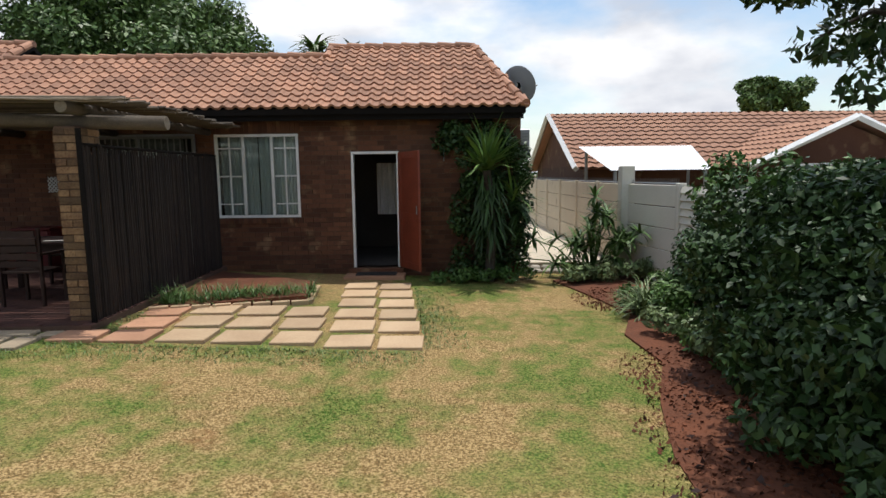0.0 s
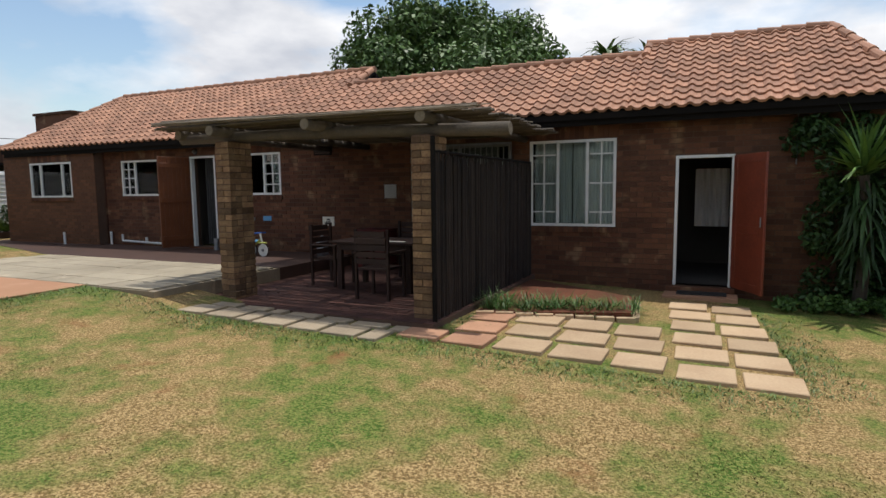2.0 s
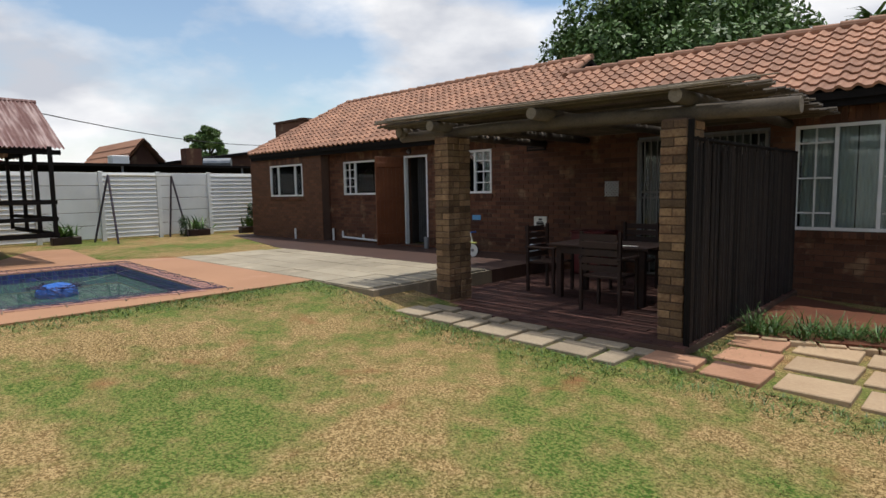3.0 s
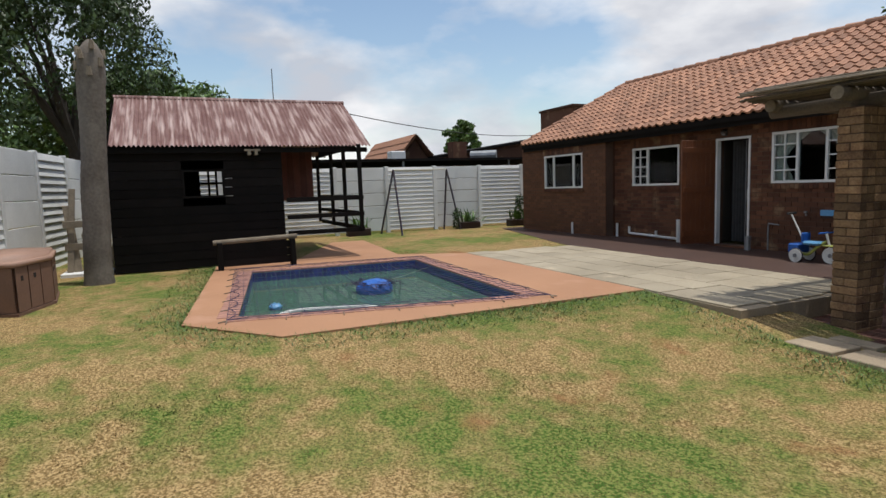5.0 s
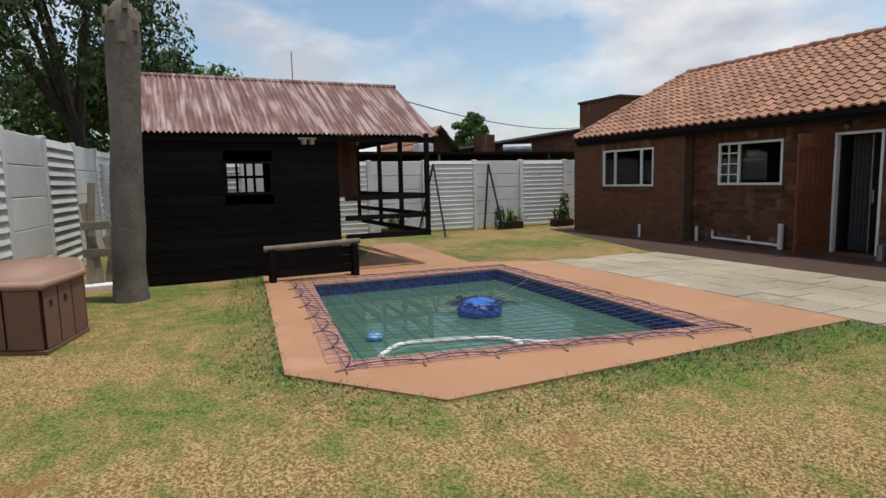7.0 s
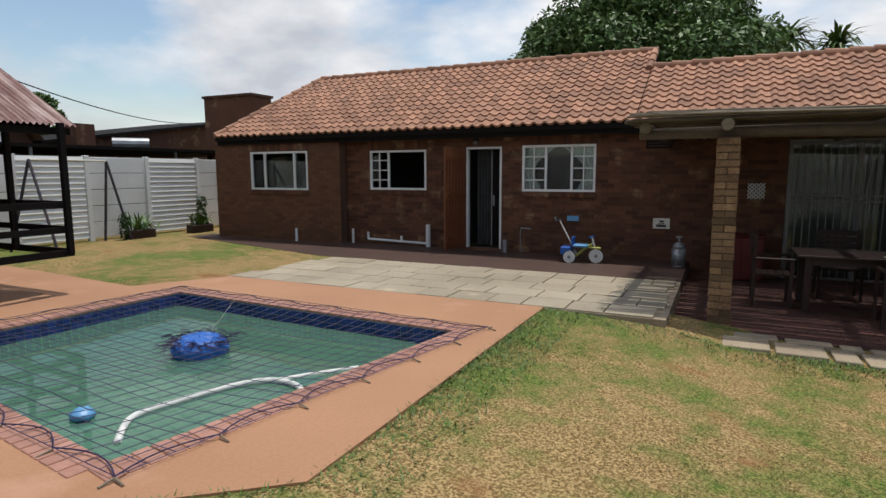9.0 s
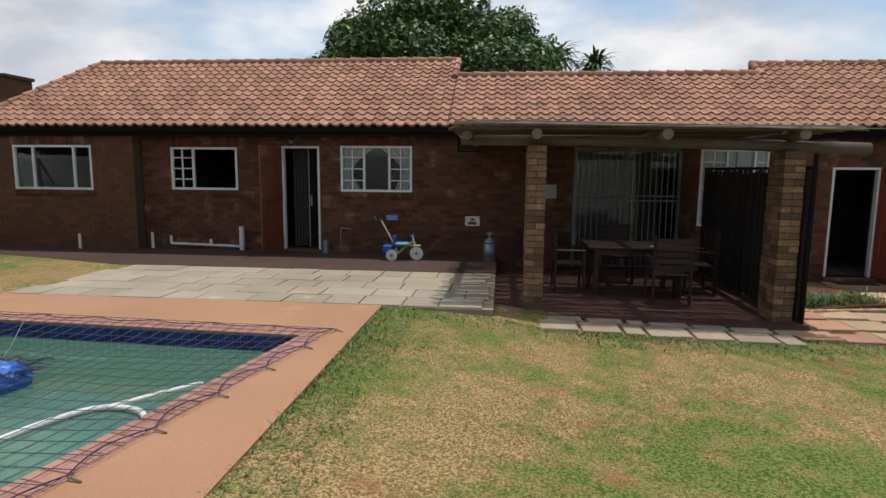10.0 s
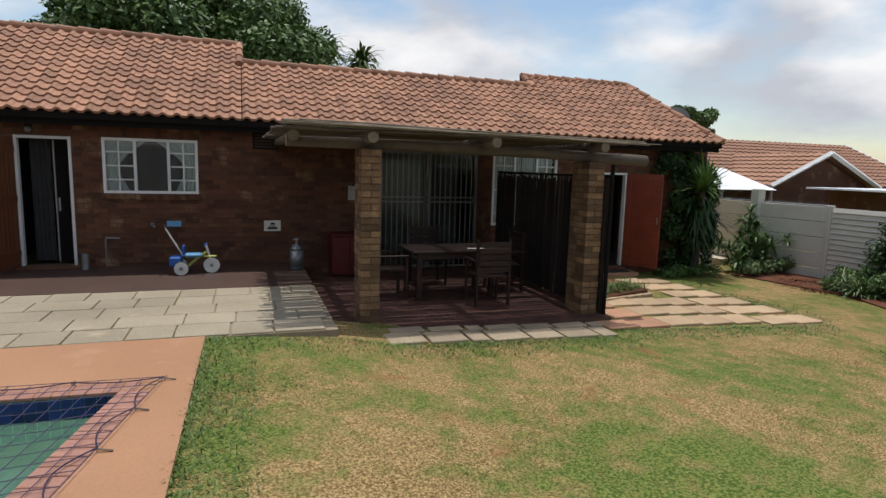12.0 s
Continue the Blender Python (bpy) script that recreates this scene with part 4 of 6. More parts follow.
fence("wall_fence_south_2", (-3.5 + 1.74 * 6, -2.71 - 0.205 * 6), (-1.74, 0.205), 6, -0.1, 2.2, M["fence_white"], "whitewashed precast concrete fence", "pr")
fence("wall_fence_east", (5.07, 9.69), (0.10, -1.74), 8, -0.30, 1.44, M["fence_grey"], "pale grey precast concrete fence with ribbed bays", "rrp")
fence("wall_fence_gate", (4.79, 11.42), (0.28, -1.73), 1, -0.30, 1.46, M["fence_grey"], "pale grey plain concrete fence bay", "p")
fence("wall_fence_north", (4.79, 11.42), (-0.03, 1.75), 8, -0.35, 1.46, M["fence_cream"], "cream precast concrete fence with plain bays", "p")
tp = done("gate_post", boxed(4.66, 4.90, 11.30, 11.52, -0.4, 1.78, 0.012), M["fence_grey"])
tagged(tp, "pale grey square concrete gate post", "post")
# spiked strip along the fence top
for nm, p, q in (("fence_spikes", (4.79, 11.5), (4.55, 25.0)), ("fence_spikes", (4.85, 11.3), (5.07, 9.7))):
    sp = bmesh.new()
    p, q = Vector(p), Vector(q)
    n = int((q - p).length / 0.06)
    for k in range(n):
        c = p.lerp(q, k / n)
        tube(sp, [(c.x, c.y, 1.47), (c.x, c.y, 1.56)], 0.008, 3, 0.002)
    tube(sp, [(p.x, p.y, 1.48), (q.x, q.y, 1.48)], 0.012, 4)
    tagged(done(nm, sp, M["metal"]), "dark metal spike strip along the fence top", "spikes", kind="stuff")

# ---- things: rough first ----
shed = thing("garden_shed", "dark-stained timber shed with a rusty corrugated iron roof", "shed")
SX = -13.95


def shed_wall():
    n = 14
    for k in range(n):
        z0, z1 = 0.3 + k * 0.165, 0.3 + (k + 1) * 0.165
        spans = [(0.1, 3.1)] if z1 < 1.6 or z0 > 2.12 else [(0.1, 1.3), (2.03, 3.1)]
        for a, b in spans:
            part("board", boxed(SX - 0.02, SX + 0.004 * (k % 2), a, b, z0 + 0.004, z1 - 0.004), M["wood_dark"], shed)
    bm = bmesh.new()
    for a in ((0.1, 1.7, 0.3, 2.6), (2.45, 3.1, 0.3, 2.6), (1.7, 2.45, 0.3, 1.6), (1.7, 2.45, 2.25, 2.6)):
        box(bm, -17.75, -17.7, a[0], a[1], a[2], a[3])
    part("back_wall", bm, M["wood_dark"], shed)
    part("end_wall", boxed(-17.69, SX - 0.022, 0.1, 0.14, 0.3, 2.6), M["wood_dark"], shed)
    part("end_wall", boxed(-17.69, SX - 0.022, 3.06, 3.1, 0.3, 2.6), M["wood_dark"], shed)
    part("floor", boxed(-17.69, SX - 0.03, 0.15, 3.05, 0.3, 0.4), M["wood_dark"], shed)
    for a in ((1.3, 2.03, 1.6, 1.64), (1.3, 2.03, 2.08, 2.12), (1.3, 1.34, 1.64, 2.08), (1.99, 2.03, 1.64, 2.08)):
        part("window_frame", boxed(SX - 0.02, SX + 0.02, a[0], a[1], a[2], a[3]), M["wood_dark"], shed)
    for y in (1.9, 2.08, 2.26):
        part("glazing_bar", boxed(-17.74, -17.71, y - 0.025, y + 0.025, 1.6, 2.25), M["wood_dark"], shed)
    part("glazing_bar", boxed(-17.74, -17.71, 1.7, 2.45, 1.9, 1.95), M["wood_dark"], shed)


shed_wall()
# roof: two corrugated slopes
bm = bmesh.new()
for sgn in (1, -1):
    xe, xr, ze, zr = -15.83 + sgn * 2.07, -15.83, 2.54, 3.67
    n = 62 * 4
    prev = None
    for k in range(n + 1):
        y = 0.18 + (4.86 - 0.18) * k / n
        d = 0.019 * math.sin(k * math.pi / 2)
        a, b = bm.verts.new((xe, y, ze + d)), bm.verts.new((xr, y, zr + d))
        if prev:
            bm.faces.new((prev[0], a, b, prev[1]) if sgn > 0 else (prev[1], b, a, prev[0]))
        prev = (a, b)
part("roof_sheet", bm, M["rust"], shed, "rusty corrugated iron", True)
part("ridge_cap", bar((-15.83, 0.16, 3.665), (-15.83, 4.88, 3.665), 0.05), M["rust"], shed)
for y in (0.12, 3.08, 4.6):
    bm = bmesh.new()
    bm.faces.new([bm.verts.new(p) for p in ((-13.9, y, 2.5), (-17.76, y, 2.5), (-15.83, y, 3.6))])
    part("gable", bm, M["wood_dark"], shed)
part("eave_beam", boxed(-13.9, -13.82, 0.15, 4.8, 2.42, 2.51), M["wood_dark"], shed)
for x in (-13.66, -14.9, -16.1, -17.6):
    part("porch_post", boxed(x - 0.035, x + 0.035, 4.54, 4.61, 0.85, 2.56), M["wood_dark"], shed)
for z, hh in ((1.50, 0.09), (1.17, 0.08), (0.86, 0.09)):
    part("porch_rail", boxed(-13.70, -13.655, 3.11, 4.62, z - hh / 2, z + hh / 2), M["wood_dark"], shed)
    part("porch_rail", boxed(-17.6, -13.70, 4.615, 4.65, z - hh / 2, z + hh / 2), M["wood_dark"], shed)
for k in range(7):
    part("porch_plank", boxed(-16.45, -16.42, 3.15 + k * 0.15, 3.145 + (k + 1) * 0.15, 1.45, 2.6), M["plank_red"], shed)
bm = bmesh.new()
for y in (2.45, 2.57):
    box(bm, -13.72, -13.55, y, y + 0.05, 2.36, 2.45)
box(bm, -13.70, -13.66, 2.4, 2.68, 2.44, 2.47)
part("lamp_bracket", bm, M["log"], shed)

bench = thing("timber_bench", "dark timber bench with a pale pole along its top", "bench")
part("top_pole", bar((-13.25, 1.72, 0.80), (-13.2, 3.18, 0.84), 0.045, 10), M["log"], bench)
for y in (1.78, 3.05):
    part("support", boxed(-13.33, -13.13, y, y + 0.09, 0.29, 0.80, 0.01), M["wood_dark"], bench)
for z in (0.36, 0.5, 0.64):
    part("back_board", boxed(-13.26, -13.22, 1.86, 3.06, z, z + 0.125), M["wood_dark"], bench)

trunk = thing("palm_stump", "tall grey headless palm trunk on the lawn", "tree stump")
bm = bmesh.new()
prof = [(0.25, 0.225), (0.6, 0.20), (1.2, 0.195), (1.9, 0.185), (2.6, 0.185), (3.2, 0.19), (3.6, 0.195), (3.8, 0.185), (3.95, 0.15), (4.06, 0.09), (4.12, 0.03)]
rings = []
for i, z in enumerate(np.linspace(0.25, 4.12, 60)):
    r0 = float(np.interp(z, [p[0] for p in prof], [p[1] for p in prof])) + (0.006 if i % 2 else 0)
    ring = []
    for q in range(20):
        a = 2 * math.pi * q / 20
        d = 1 + 0.10 * noise.noise((math.cos(a) * 1.5, math.sin(a) * 1.5, z * 1.6)) + (0.18 * noise.noise((math.cos(a) * 3, math.sin(a) * 3, z * 5)) if z > 3.4 else 0)
        ring.append(bm.verts.new((-12.96 + r0 * d * math.cos(a), -0.05 + 0.05 * (z - 0.25) + r0 * d * math.sin(a), z)))
    rings.append(ring)
for a, b in zip(rings, rings[1:]):
    for q in range(20):
        bm.faces.new((a[q], a[(q + 1) % 20], b[(q + 1) % 20], b[q]))
bm.faces.new(rings[-1])
part("trunk", bm, M["bark"], trunk, "", True)
for q in range(9):
    a, z = q * 2.4, 3.55 + 0.05 * q
    c = Vector((-12.96 + 0.18 * math.cos(a), 0.12 + 0.18 * math.sin(a), z))
    part("frond_scar", tube(bmesh.new(), [c, c + Vector((0.02 * math.cos(a), 0.02 * math.sin(a), 0.13))], 0.05, 6, 0.03), M["log"], trunk)

tub = thing("hot_tub", "brown octagonal tub with panelled sides and a padded cover", "hot tub")
TC = Vector((-11.55, -0.95, 0))
oc = [Vector((x, y, 0)) for x, y in ((-10.98, -1.56), (-10.50, -0.60), (-11.33, -0.36), (-12.25, -0.48), (-12.62, -0.95), (-12.35, -1.45))]
part("base", prism(bmesh.new(), [(TC + (p - TC) * 1.02).xy for p in oc], 0.24, 0.32), M["tub"], tub)
part("shell", prism(bmesh.new(), [(TC + (p - TC) * 0.95).xy for p in oc], 0.32, 0.875), M["tub"], tub)
for a, b in zip(oc, oc[1:] + oc[:1]):
    d = (b - a)
    for k in range(3):
        p, q = a + d * (0.03 + k * 0.323), a + d * (0.03 + k * 0.323 + 0.30)
        inn = (TC - (p + q) / 2).normalized() * 0.03
        pn = part("panel", prism(bmesh.new(), [p.xy, q.xy, (q + inn).xy, (p + inn).xy], 0.33, 0.865), M["tub"], tub)
        mid = (p + q) / 2 - inn * 0.2
        if k < 2:
            part("vent_hole", prism(bmesh.new(), [(mid + d * 0.03).xy, (mid - d * 0.03).xy, (mid - d * 0.03 + inn).xy, (mid + d * 0.03 + inn).xy], 0.70, 0.76), M["dark"], pn)
bm = prism(bmesh.new(), [(TC + (p - TC) * 1.03).xy for p in oc], 0.875, 0.97)
bmesh.ops.bevel(bm, geom=[e for e in bm.edges if e.verts[0].co.z > 0.95 and e.verts[1].co.z > 0.95], offset=0.04, segments=3, affect="EDGES")
part("cover", bm, M["tub_top"], tub, "tan padded cover", True)

# ---- stepping slabs ----
def slab(x0, x1, y0, y1, mat, lift=0.035):
    z = ground_z((x0 + x1) / 2)
    bm = boxed(x0, x1, y0, y1, z - 0.06, z + lift, 0.008)
    for v in bm.verts:
        v.co.x += 0.02 * noise.noise(Vector((v.co.x * 3, v.co.y * 3, 1)))
        v.co.y += 0.02 * noise.noise(Vector((v.co.x * 3, v.co.y * 3, 7)))
    ob = done("stepping_slab", bm, mat)
    return tagged(ob, "buff sandstone stepping slab set in the grass", "paving slab", "stepping slabs")


for a, b in ((0.13, 0.60), (0.68, 1.14)):
    yy = 6.58
    for k in range(6):
        dx = -0.055 * k
        slab(a + dx, b + dx + 0.02, yy, yy + 0.45, M["slab"])
        yy += 0.62 if k else 0.64
for i, (a, b) in enumerate(((-1.64, -1.12), (-1.06, -0.54), (-0.46, 0.02))):
    for k in range(3):
        slab(a - 0.07 * k, b - 0.07 * k, 6.67 + 0.6 * k, 7.13 + 0.6 * k, M["slab"])
for k in range(3):
    slab(-2.2 - 0.06 * k, -1.72 - 0.06 * k, 6.6 + 0.55 * k, 7.05 + 0.55 * k, M["slab_red"])
slab(-2.72, -2.25, 6.58, 6.98, M["slab_red"])
xx = -5.79
for k, wd in enumerate((0.45, 0.45, 0.22, 0.48, 0.40, 0.46, 0.22)):
    slab(xx, xx + wd, 6.33 - 0.01 * k, 6.73 - 0.01 * k, M["slab_grey"], 0.03)
    slab(xx + 0.12, xx + wd + 0.1, 6.78 - 0.01 * k, 6.97 - 0.01 * k, M["slab_grey"], 0.028)
    xx += wd + 0.05
slab(-0.3, 0.75, 10.55, 10.95, M["slab_red"], 0.06)

# planter strip with tufted border grass
edge = thing("planter_edge", "low brick edging round the planted strip", "edging")
for p, q in (((-2.35, 7.98), (-0.45, 8.62)), ((-0.45, 8.62), (-0.55, 9.7))):
    p, q = Vector((*p, 0)), Vector((*q, 0))
    n = int((q - p).length / 0.23)
    for k in range(n):
        c = p.lerp(q, (k + 0.5) / n)
        ob = part("brick", boxed(-0.113, 0.113, -0.04, 0.04, -0.08, 0.06, 0.005), M["slab"], edge)
        ob.matrix_basis = Matrix.Translation((c.x, c.y, ground_z(c.x))) @ Matrix.Rotation(math.atan2((q - p).y, (q - p).x), 4, "Z")
tagged(done("ground_bed_strip", prism(bmesh.new(), [(-2.35, 8.02), (-0.5, 8.66), (-0.6, 9.75), (-2.5, 10.9)], -0.2, 0.03), M["soil"]), "dark red soil of the planted strip", "soil", kind="structure")
g = random.Random(11)


def tuft(name, x, y, z, n, length, width, mat, seed, label, group="", lift=0.95, droop=0.9):
    t = thing(name, label, "plant", group)
    base = [(x + g.gauss(0, 0.05), y + g.gauss(0, 0.05), z) for _ in range(n)]
    blades("leaves", base, length, width, mat, t, seed, lift, droop)
    return t


k = 0
for i in range(9):
    for j in range(2):
        x = -2.25 + i * 0.21
        tuft("border_grass", x + g.uniform(-0.05, 0.05), 8.25 + 0.33 * (x + 2.25) + 0.3 * j + g.uniform(-0.05, 0.05), ground_z(x), 70, 0.34, 0.012, M["leaf_mid"], 100 + k, "tuft of dark green border grass", "border grass tufts")
        k += 1

# ---- plants at the corner of the house ----
yuc = thing("yucca", "tall yucca with a rosette of sword leaves above dark hanging leaves", "yucca")
part("trunk", tube(bmesh.new(), [(2.2, 10.6, -0.2), (2.25, 10.5, 0.9), (2.15, 10.45, 1.72)], 0.09, 10, 0.07), M["bark_dark"], yuc)
blades("crown", [(2.15 + g.gauss(0, 0.03), 10.45 + g.gauss(0, 0.03), 1.72 + g.uniform(-0.05, 0.1)) for _ in range(95)], 0.92, 0.06, M["leaf_yucca"], yuc, 5, 0.75, 0.35, 1.5)
blades("side_rosette", [(2.62 + g.gauss(0, 0.03), 10.7, 1.25 + g.uniform(-0.1, 0.1)) for _ in range(60)], 0.65, 0.045, M["leaf_yucca"], yuc, 6, 0.4, 0.5, 1.6)
blades("side_rosette", [(2.7 + g.gauss(0, 0.04), 10.6, 0.95 + g.uniform(-0.2, 0.2)) for _ in range(70)], 0.6, 0.04, M["leaf_dark"], yuc, 7, -0.2, 0.5, 1.4)
blades("hanging_leaves", [(2.17 + g.gauss(0, 0.08), 10.48 + g.gauss(0, 0.06), g.uniform(0.7, 1.65)) for _ in range(230)], 0.6, 0.04, M["leaf_dark"], yuc, 8, -0.75, 0.4, 0.7)
ivy = thing("creeper", "dark leafy creeper covering the corner of the house", "creeper")
cc, rr = [], []
for _ in range(46):
    z = g.uniform(-0.05, 2.55)
    cc.append((g.uniform(1.65 if z < 2.0 else 1.2, 2.85), 10.98 - g.random() * 0.28 * (1.5 - z / 2.8), z))
    rr.append((0.22, 0.14, 0.22))
leaves("foliage", cc, rr, 9000, 0.09, M["leaf_dark"], ivy, 21)
leaves("hanging_sprays", [(2.85, 10.85, z) for z in (0.2, 0.5, 0.9, 1.6, 2.0)], [(0.1, 0.12, 0.22)] * 5, 500, 0.08, M["leaf_dark"], ivy, 22)
gc = thing("ground_cover", "low leafy ground cover at the foot of the wall", "plant")
leaves("foliage", [(g.uniform(1.2, 2.9), g.uniform(10.3, 10.85), -0.08 + g.random() * 0.1) for _ in range(20)], [(0.16, 0.16, 0.1)] * 20, 2200, 0.07, M["leaf_mid"], gc, 23)

shrub = thing("philodendron", "broad green shrub with fingered leaves by the fence", "shrub")
for i in range(34):
    x, y, z = 4.05 + g.gauss(0, 0.48), 10.95 + g.gauss(0, 0.3), 0.05 + abs(g.gauss(0.5, 0.32))
    st = part("stalk", tube(bmesh.new(), [(4.05, 10.95, -0.25), (x * 0.6 + 4.05 * 0.4, y * 0.6 + 10.95 * 0.4, z * 0.7), (x, y, z)], 0.012, 5), M["leaf_mid"], shrub)
    blades("leaf", [(x, y, z)] * 22, 0.36, 0.05, M["leaf_mid"], shrub, 300 + i, 0.25, 0.6, 1.6)
sh2 = thing("undergrowth", "mixed pale and green leaves under the shrub", "plant")
leaves("foliage", [(g.uniform(3.5, 4.9), g.uniform(10.2, 10.9), -0.1 + 0.2 * g.random()) for _ in range(18)], [(0.2, 0.18, 0.14)] * 18, 2600, 0.08, M["leaf_pale"], sh2, 24)
for i, (x, y) in enumerate(((4.15, 8.5), (4.35, 8.0), (4.0, 8.1))):
    tuft("clivia", x, y, -0.2, 130, 0.62, 0.028, M["leaf_pale"], 400 + i, "pale striped strap-leaved clump in the bed", "strap-leaved clumps", 1.0, 1.0)
low = thing("bed_plants", "low mixed green plants along the edge of the bed", "plant")
leaves("foliage", [(4.1 + g.uniform(-0.15, 0.4), y, -0.1 + 0.3 * g.random()) for y in np.linspace(5.3, 8.8, 26)], [(0.2, 0.2, 0.17)] * 26, 7000, 0.075, M["leaf_mid"], low, 25)
leaves("pale_foliage", [(3.85 + g.uniform(-0.1, 0.25), y, -0.05 + 0.2 * g.random()) for y in np.linspace(5.6, 7.2, 9)], [(0.15, 0.15, 0.13)] * 9, 1400, 0.075, M["leaf_pale"], low, 26)
bed = [(5.0, 12.0), (3.3, 10.6), (3.55, 9.6), (3.85, 8.2), (3.45, 7.2), (3.5, 6.2), (3.1, 5.2), (2.85, 4.3), (2.75, 3.2), (2.9, 1.0), (6.0, 1.0), (6.0, 9.0)]
tagged(done("ground_bed", prism(bmesh.new(), bed, -0.4, -0.165), M["soil"]), "bare red soil of the planting bed", "soil", kind="structure")

litter = thing("leaf_litter", "dry leaves and clods scattered on the red soil", "litter", kind="stuff")
leaves("scatter", [(3.45, 4.6, -0.165), (3.3, 3.6, -0.165), (3.7, 5.8, -0.165), (4.0, 9.0, -0.165), (3.6, 2.4, -0.165)], [(0.75, 0.9, 0.012)] * 5, 5000, 0.045, M["soil"], litter, 27, 0.3)
leaves("dead_leaves", [(3.45, 4.6, -0.16), (3.3, 3.6, -0.16), (3.9, 5.8, -0.16), (3.6, 2.4, -0.16)], [(0.7, 0.9, 0.012)] * 4, 420, 0.06, M["wood_brown"], litter, 28, 0.3)
hedge = thing("hedge", "dense dark green hedge in the planting bed", "hedge")
for y in (2.6, 4.0, 5.2, 6.4):
    part("stem", tube(bmesh.new(), [(4.8, y, -0.3), (4.75, y + 0.1, 0.8), (4.8, y, 1.5)], 0.05, 7, 0.02), M["bark_dark"], hedge)
cc, rr = [], []
for _ in range(120):
    y = g.uniform(1.6, 6.9)
    z = g.uniform(0.1, 1.50)
    cc.append((4.88 + g.uniform(-0.65, 0.5) - 0.15 * (z < 0.8), y, z))
    q = g.uniform(0.26, 0.42)
    rr.append((q, q, q * 0.9))
for _ in range(22):
    cc.append((4.72 + g.uniform(-0.2, 0.25), g.uniform(6.9, 8.3), g.uniform(0.2, 1.2)))
    rr.append((0.3, 0.3, 0.26))
for _ in range(26):
    cc.append((g.uniform(4.1, 4.6), g.uniform(2.2, 4.6), g.uniform(0.0, 1.75)))
    rr.append((0.3, 0.3, 0.26))
for _ in range(60):
    y = g.uniform(2.2, 6.0)
    z = g.uniform(-0.05, 1.25)
    cc.append((g.uniform(3.68, 4.3) + 0.12 * max(0, z - 0.6), y, z))
    q = g.uniform(0.22, 0.36)
    rr.append((q, q, q * 0.9))
for _ in range(45):
    cc.append((g.uniform(3.5, 3.95), g.uniform(2.6, 4.7), g.uniform(0.0, 0.8)))
    rr.append((0.27, 0.27, 0.24))
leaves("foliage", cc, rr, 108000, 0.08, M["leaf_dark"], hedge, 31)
# paler leaf colour along the hedge top imitates sun falling on it
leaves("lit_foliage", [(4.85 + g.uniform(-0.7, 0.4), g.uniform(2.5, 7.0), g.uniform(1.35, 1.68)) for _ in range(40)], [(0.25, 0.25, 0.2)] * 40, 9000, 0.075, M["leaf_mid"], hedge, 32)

ov = thing("overhanging_tree", "garden tree with dark leafy boughs over the hedge", "tree")
part("trunk", tube(bmesh.new(), [(5.0, 4.4, -0.3), (4.9, 4.6, 1.5), (5.1, 5.0, 3.4)], 0.11, 9, 0.05), M["bark_dark"], ov)
for p in (((5.0, 4.8, 2.6), (4.5, 5.1, 2.8), (4.15, 5.2, 2.62)), ((5.05, 4.9, 3.0), (4.5, 5.3, 3.2), (3.85, 5.4, 3.1)), ((5.0, 4.7, 2.4), (4.7, 4.9, 2.3), (4.4, 4.9, 2.1))):
    part("bough", tube(bmesh.new(), p, 0.035, 6, 0.008), M["bark_dark"], ov)
cc = [(g.uniform(4.45, 5.6), g.uniform(4.5, 5.6), g.uniform(2.45, 3.7)) for _ in range(32)] + [(4.05, 5.3, 3.05), (3.85, 5.35, 3.1), (4.45, 4.95, 2.25), (4.3, 5.2, 2.6)]
# unseen clumps added overhead to cast shade on the planting bed
cc += [(g.uniform(3.1, 5.6), g.uniform(1.8, 5.2), g.uniform(3.45, 4.3)) for _ in range(60)]
leaves("foliage", cc, [(0.3, 0.3, 0.17)] * len(cc), 15000, 0.10, M["leaf_dark"], ov, 33, 0.5, 0.5)


# ---- trees beyond ----
def tree(label, x, y, z0, trunk_h, rad, crown_z, count, size, mat, seed, clumps=90, hang=0.0, bark="bark_dark", lean=0.0):
    t = thing("tree", label, "tree")
    r = random.Random(seed)
    part("trunk", tube(bmesh.new(), [(x, y, z0 - 0.3), (x + lean * 0.4, y, z0 + trunk_h * 0.5), (x + lean, y, z0 + trunk_h)], 0.05 * rad[0] + 0.12, 10, 0.03 * rad[0] + 0.05), M[bark], t)
    for _ in range(8):
        a, e = r.uniform(0, 6.28), r.uniform(0.3, 1.2)
        q = Vector((x + lean + rad[0] * 0.7 * math.cos(a) * math.cos(e), y + rad[1] * 0.7 * math.sin(a) * math.cos(e), crown_z + rad[2] * 0.6 * math.sin(e)))
        s = Vector((x + lean, y, z0 + trunk_h * 0.9))
        part("limb", tube(bmesh.new(), [s, s.lerp(q, 0.5) + Vector((0, 0, 0.2)), q], 0.03 * rad[0] + 0.03, 6, 0.02), M[bark], t)
    cc, rr = [], []
    for _ in range(clumps):
        d = Vector((r.gauss(0, 1), r.gauss(0, 1), r.gauss(0, 1))).normalized()
        if d.z < -0.55:
            d.z = -d.z
        k = r.uniform(0.55, 0.98)
        cc.append((x + lean + d.x * rad[0] * k, y + d.y * rad[1] * k, crown_z + d.z * rad[2] * k))
        q = r.uniform(0.13, 0.24) * rad[0]
        rr.append((q, q, q * (0.8 + 1.6 * hang)))
    leaves("crown", cc, rr, count, size, mat, t, seed, 0.5, hang)
    return t


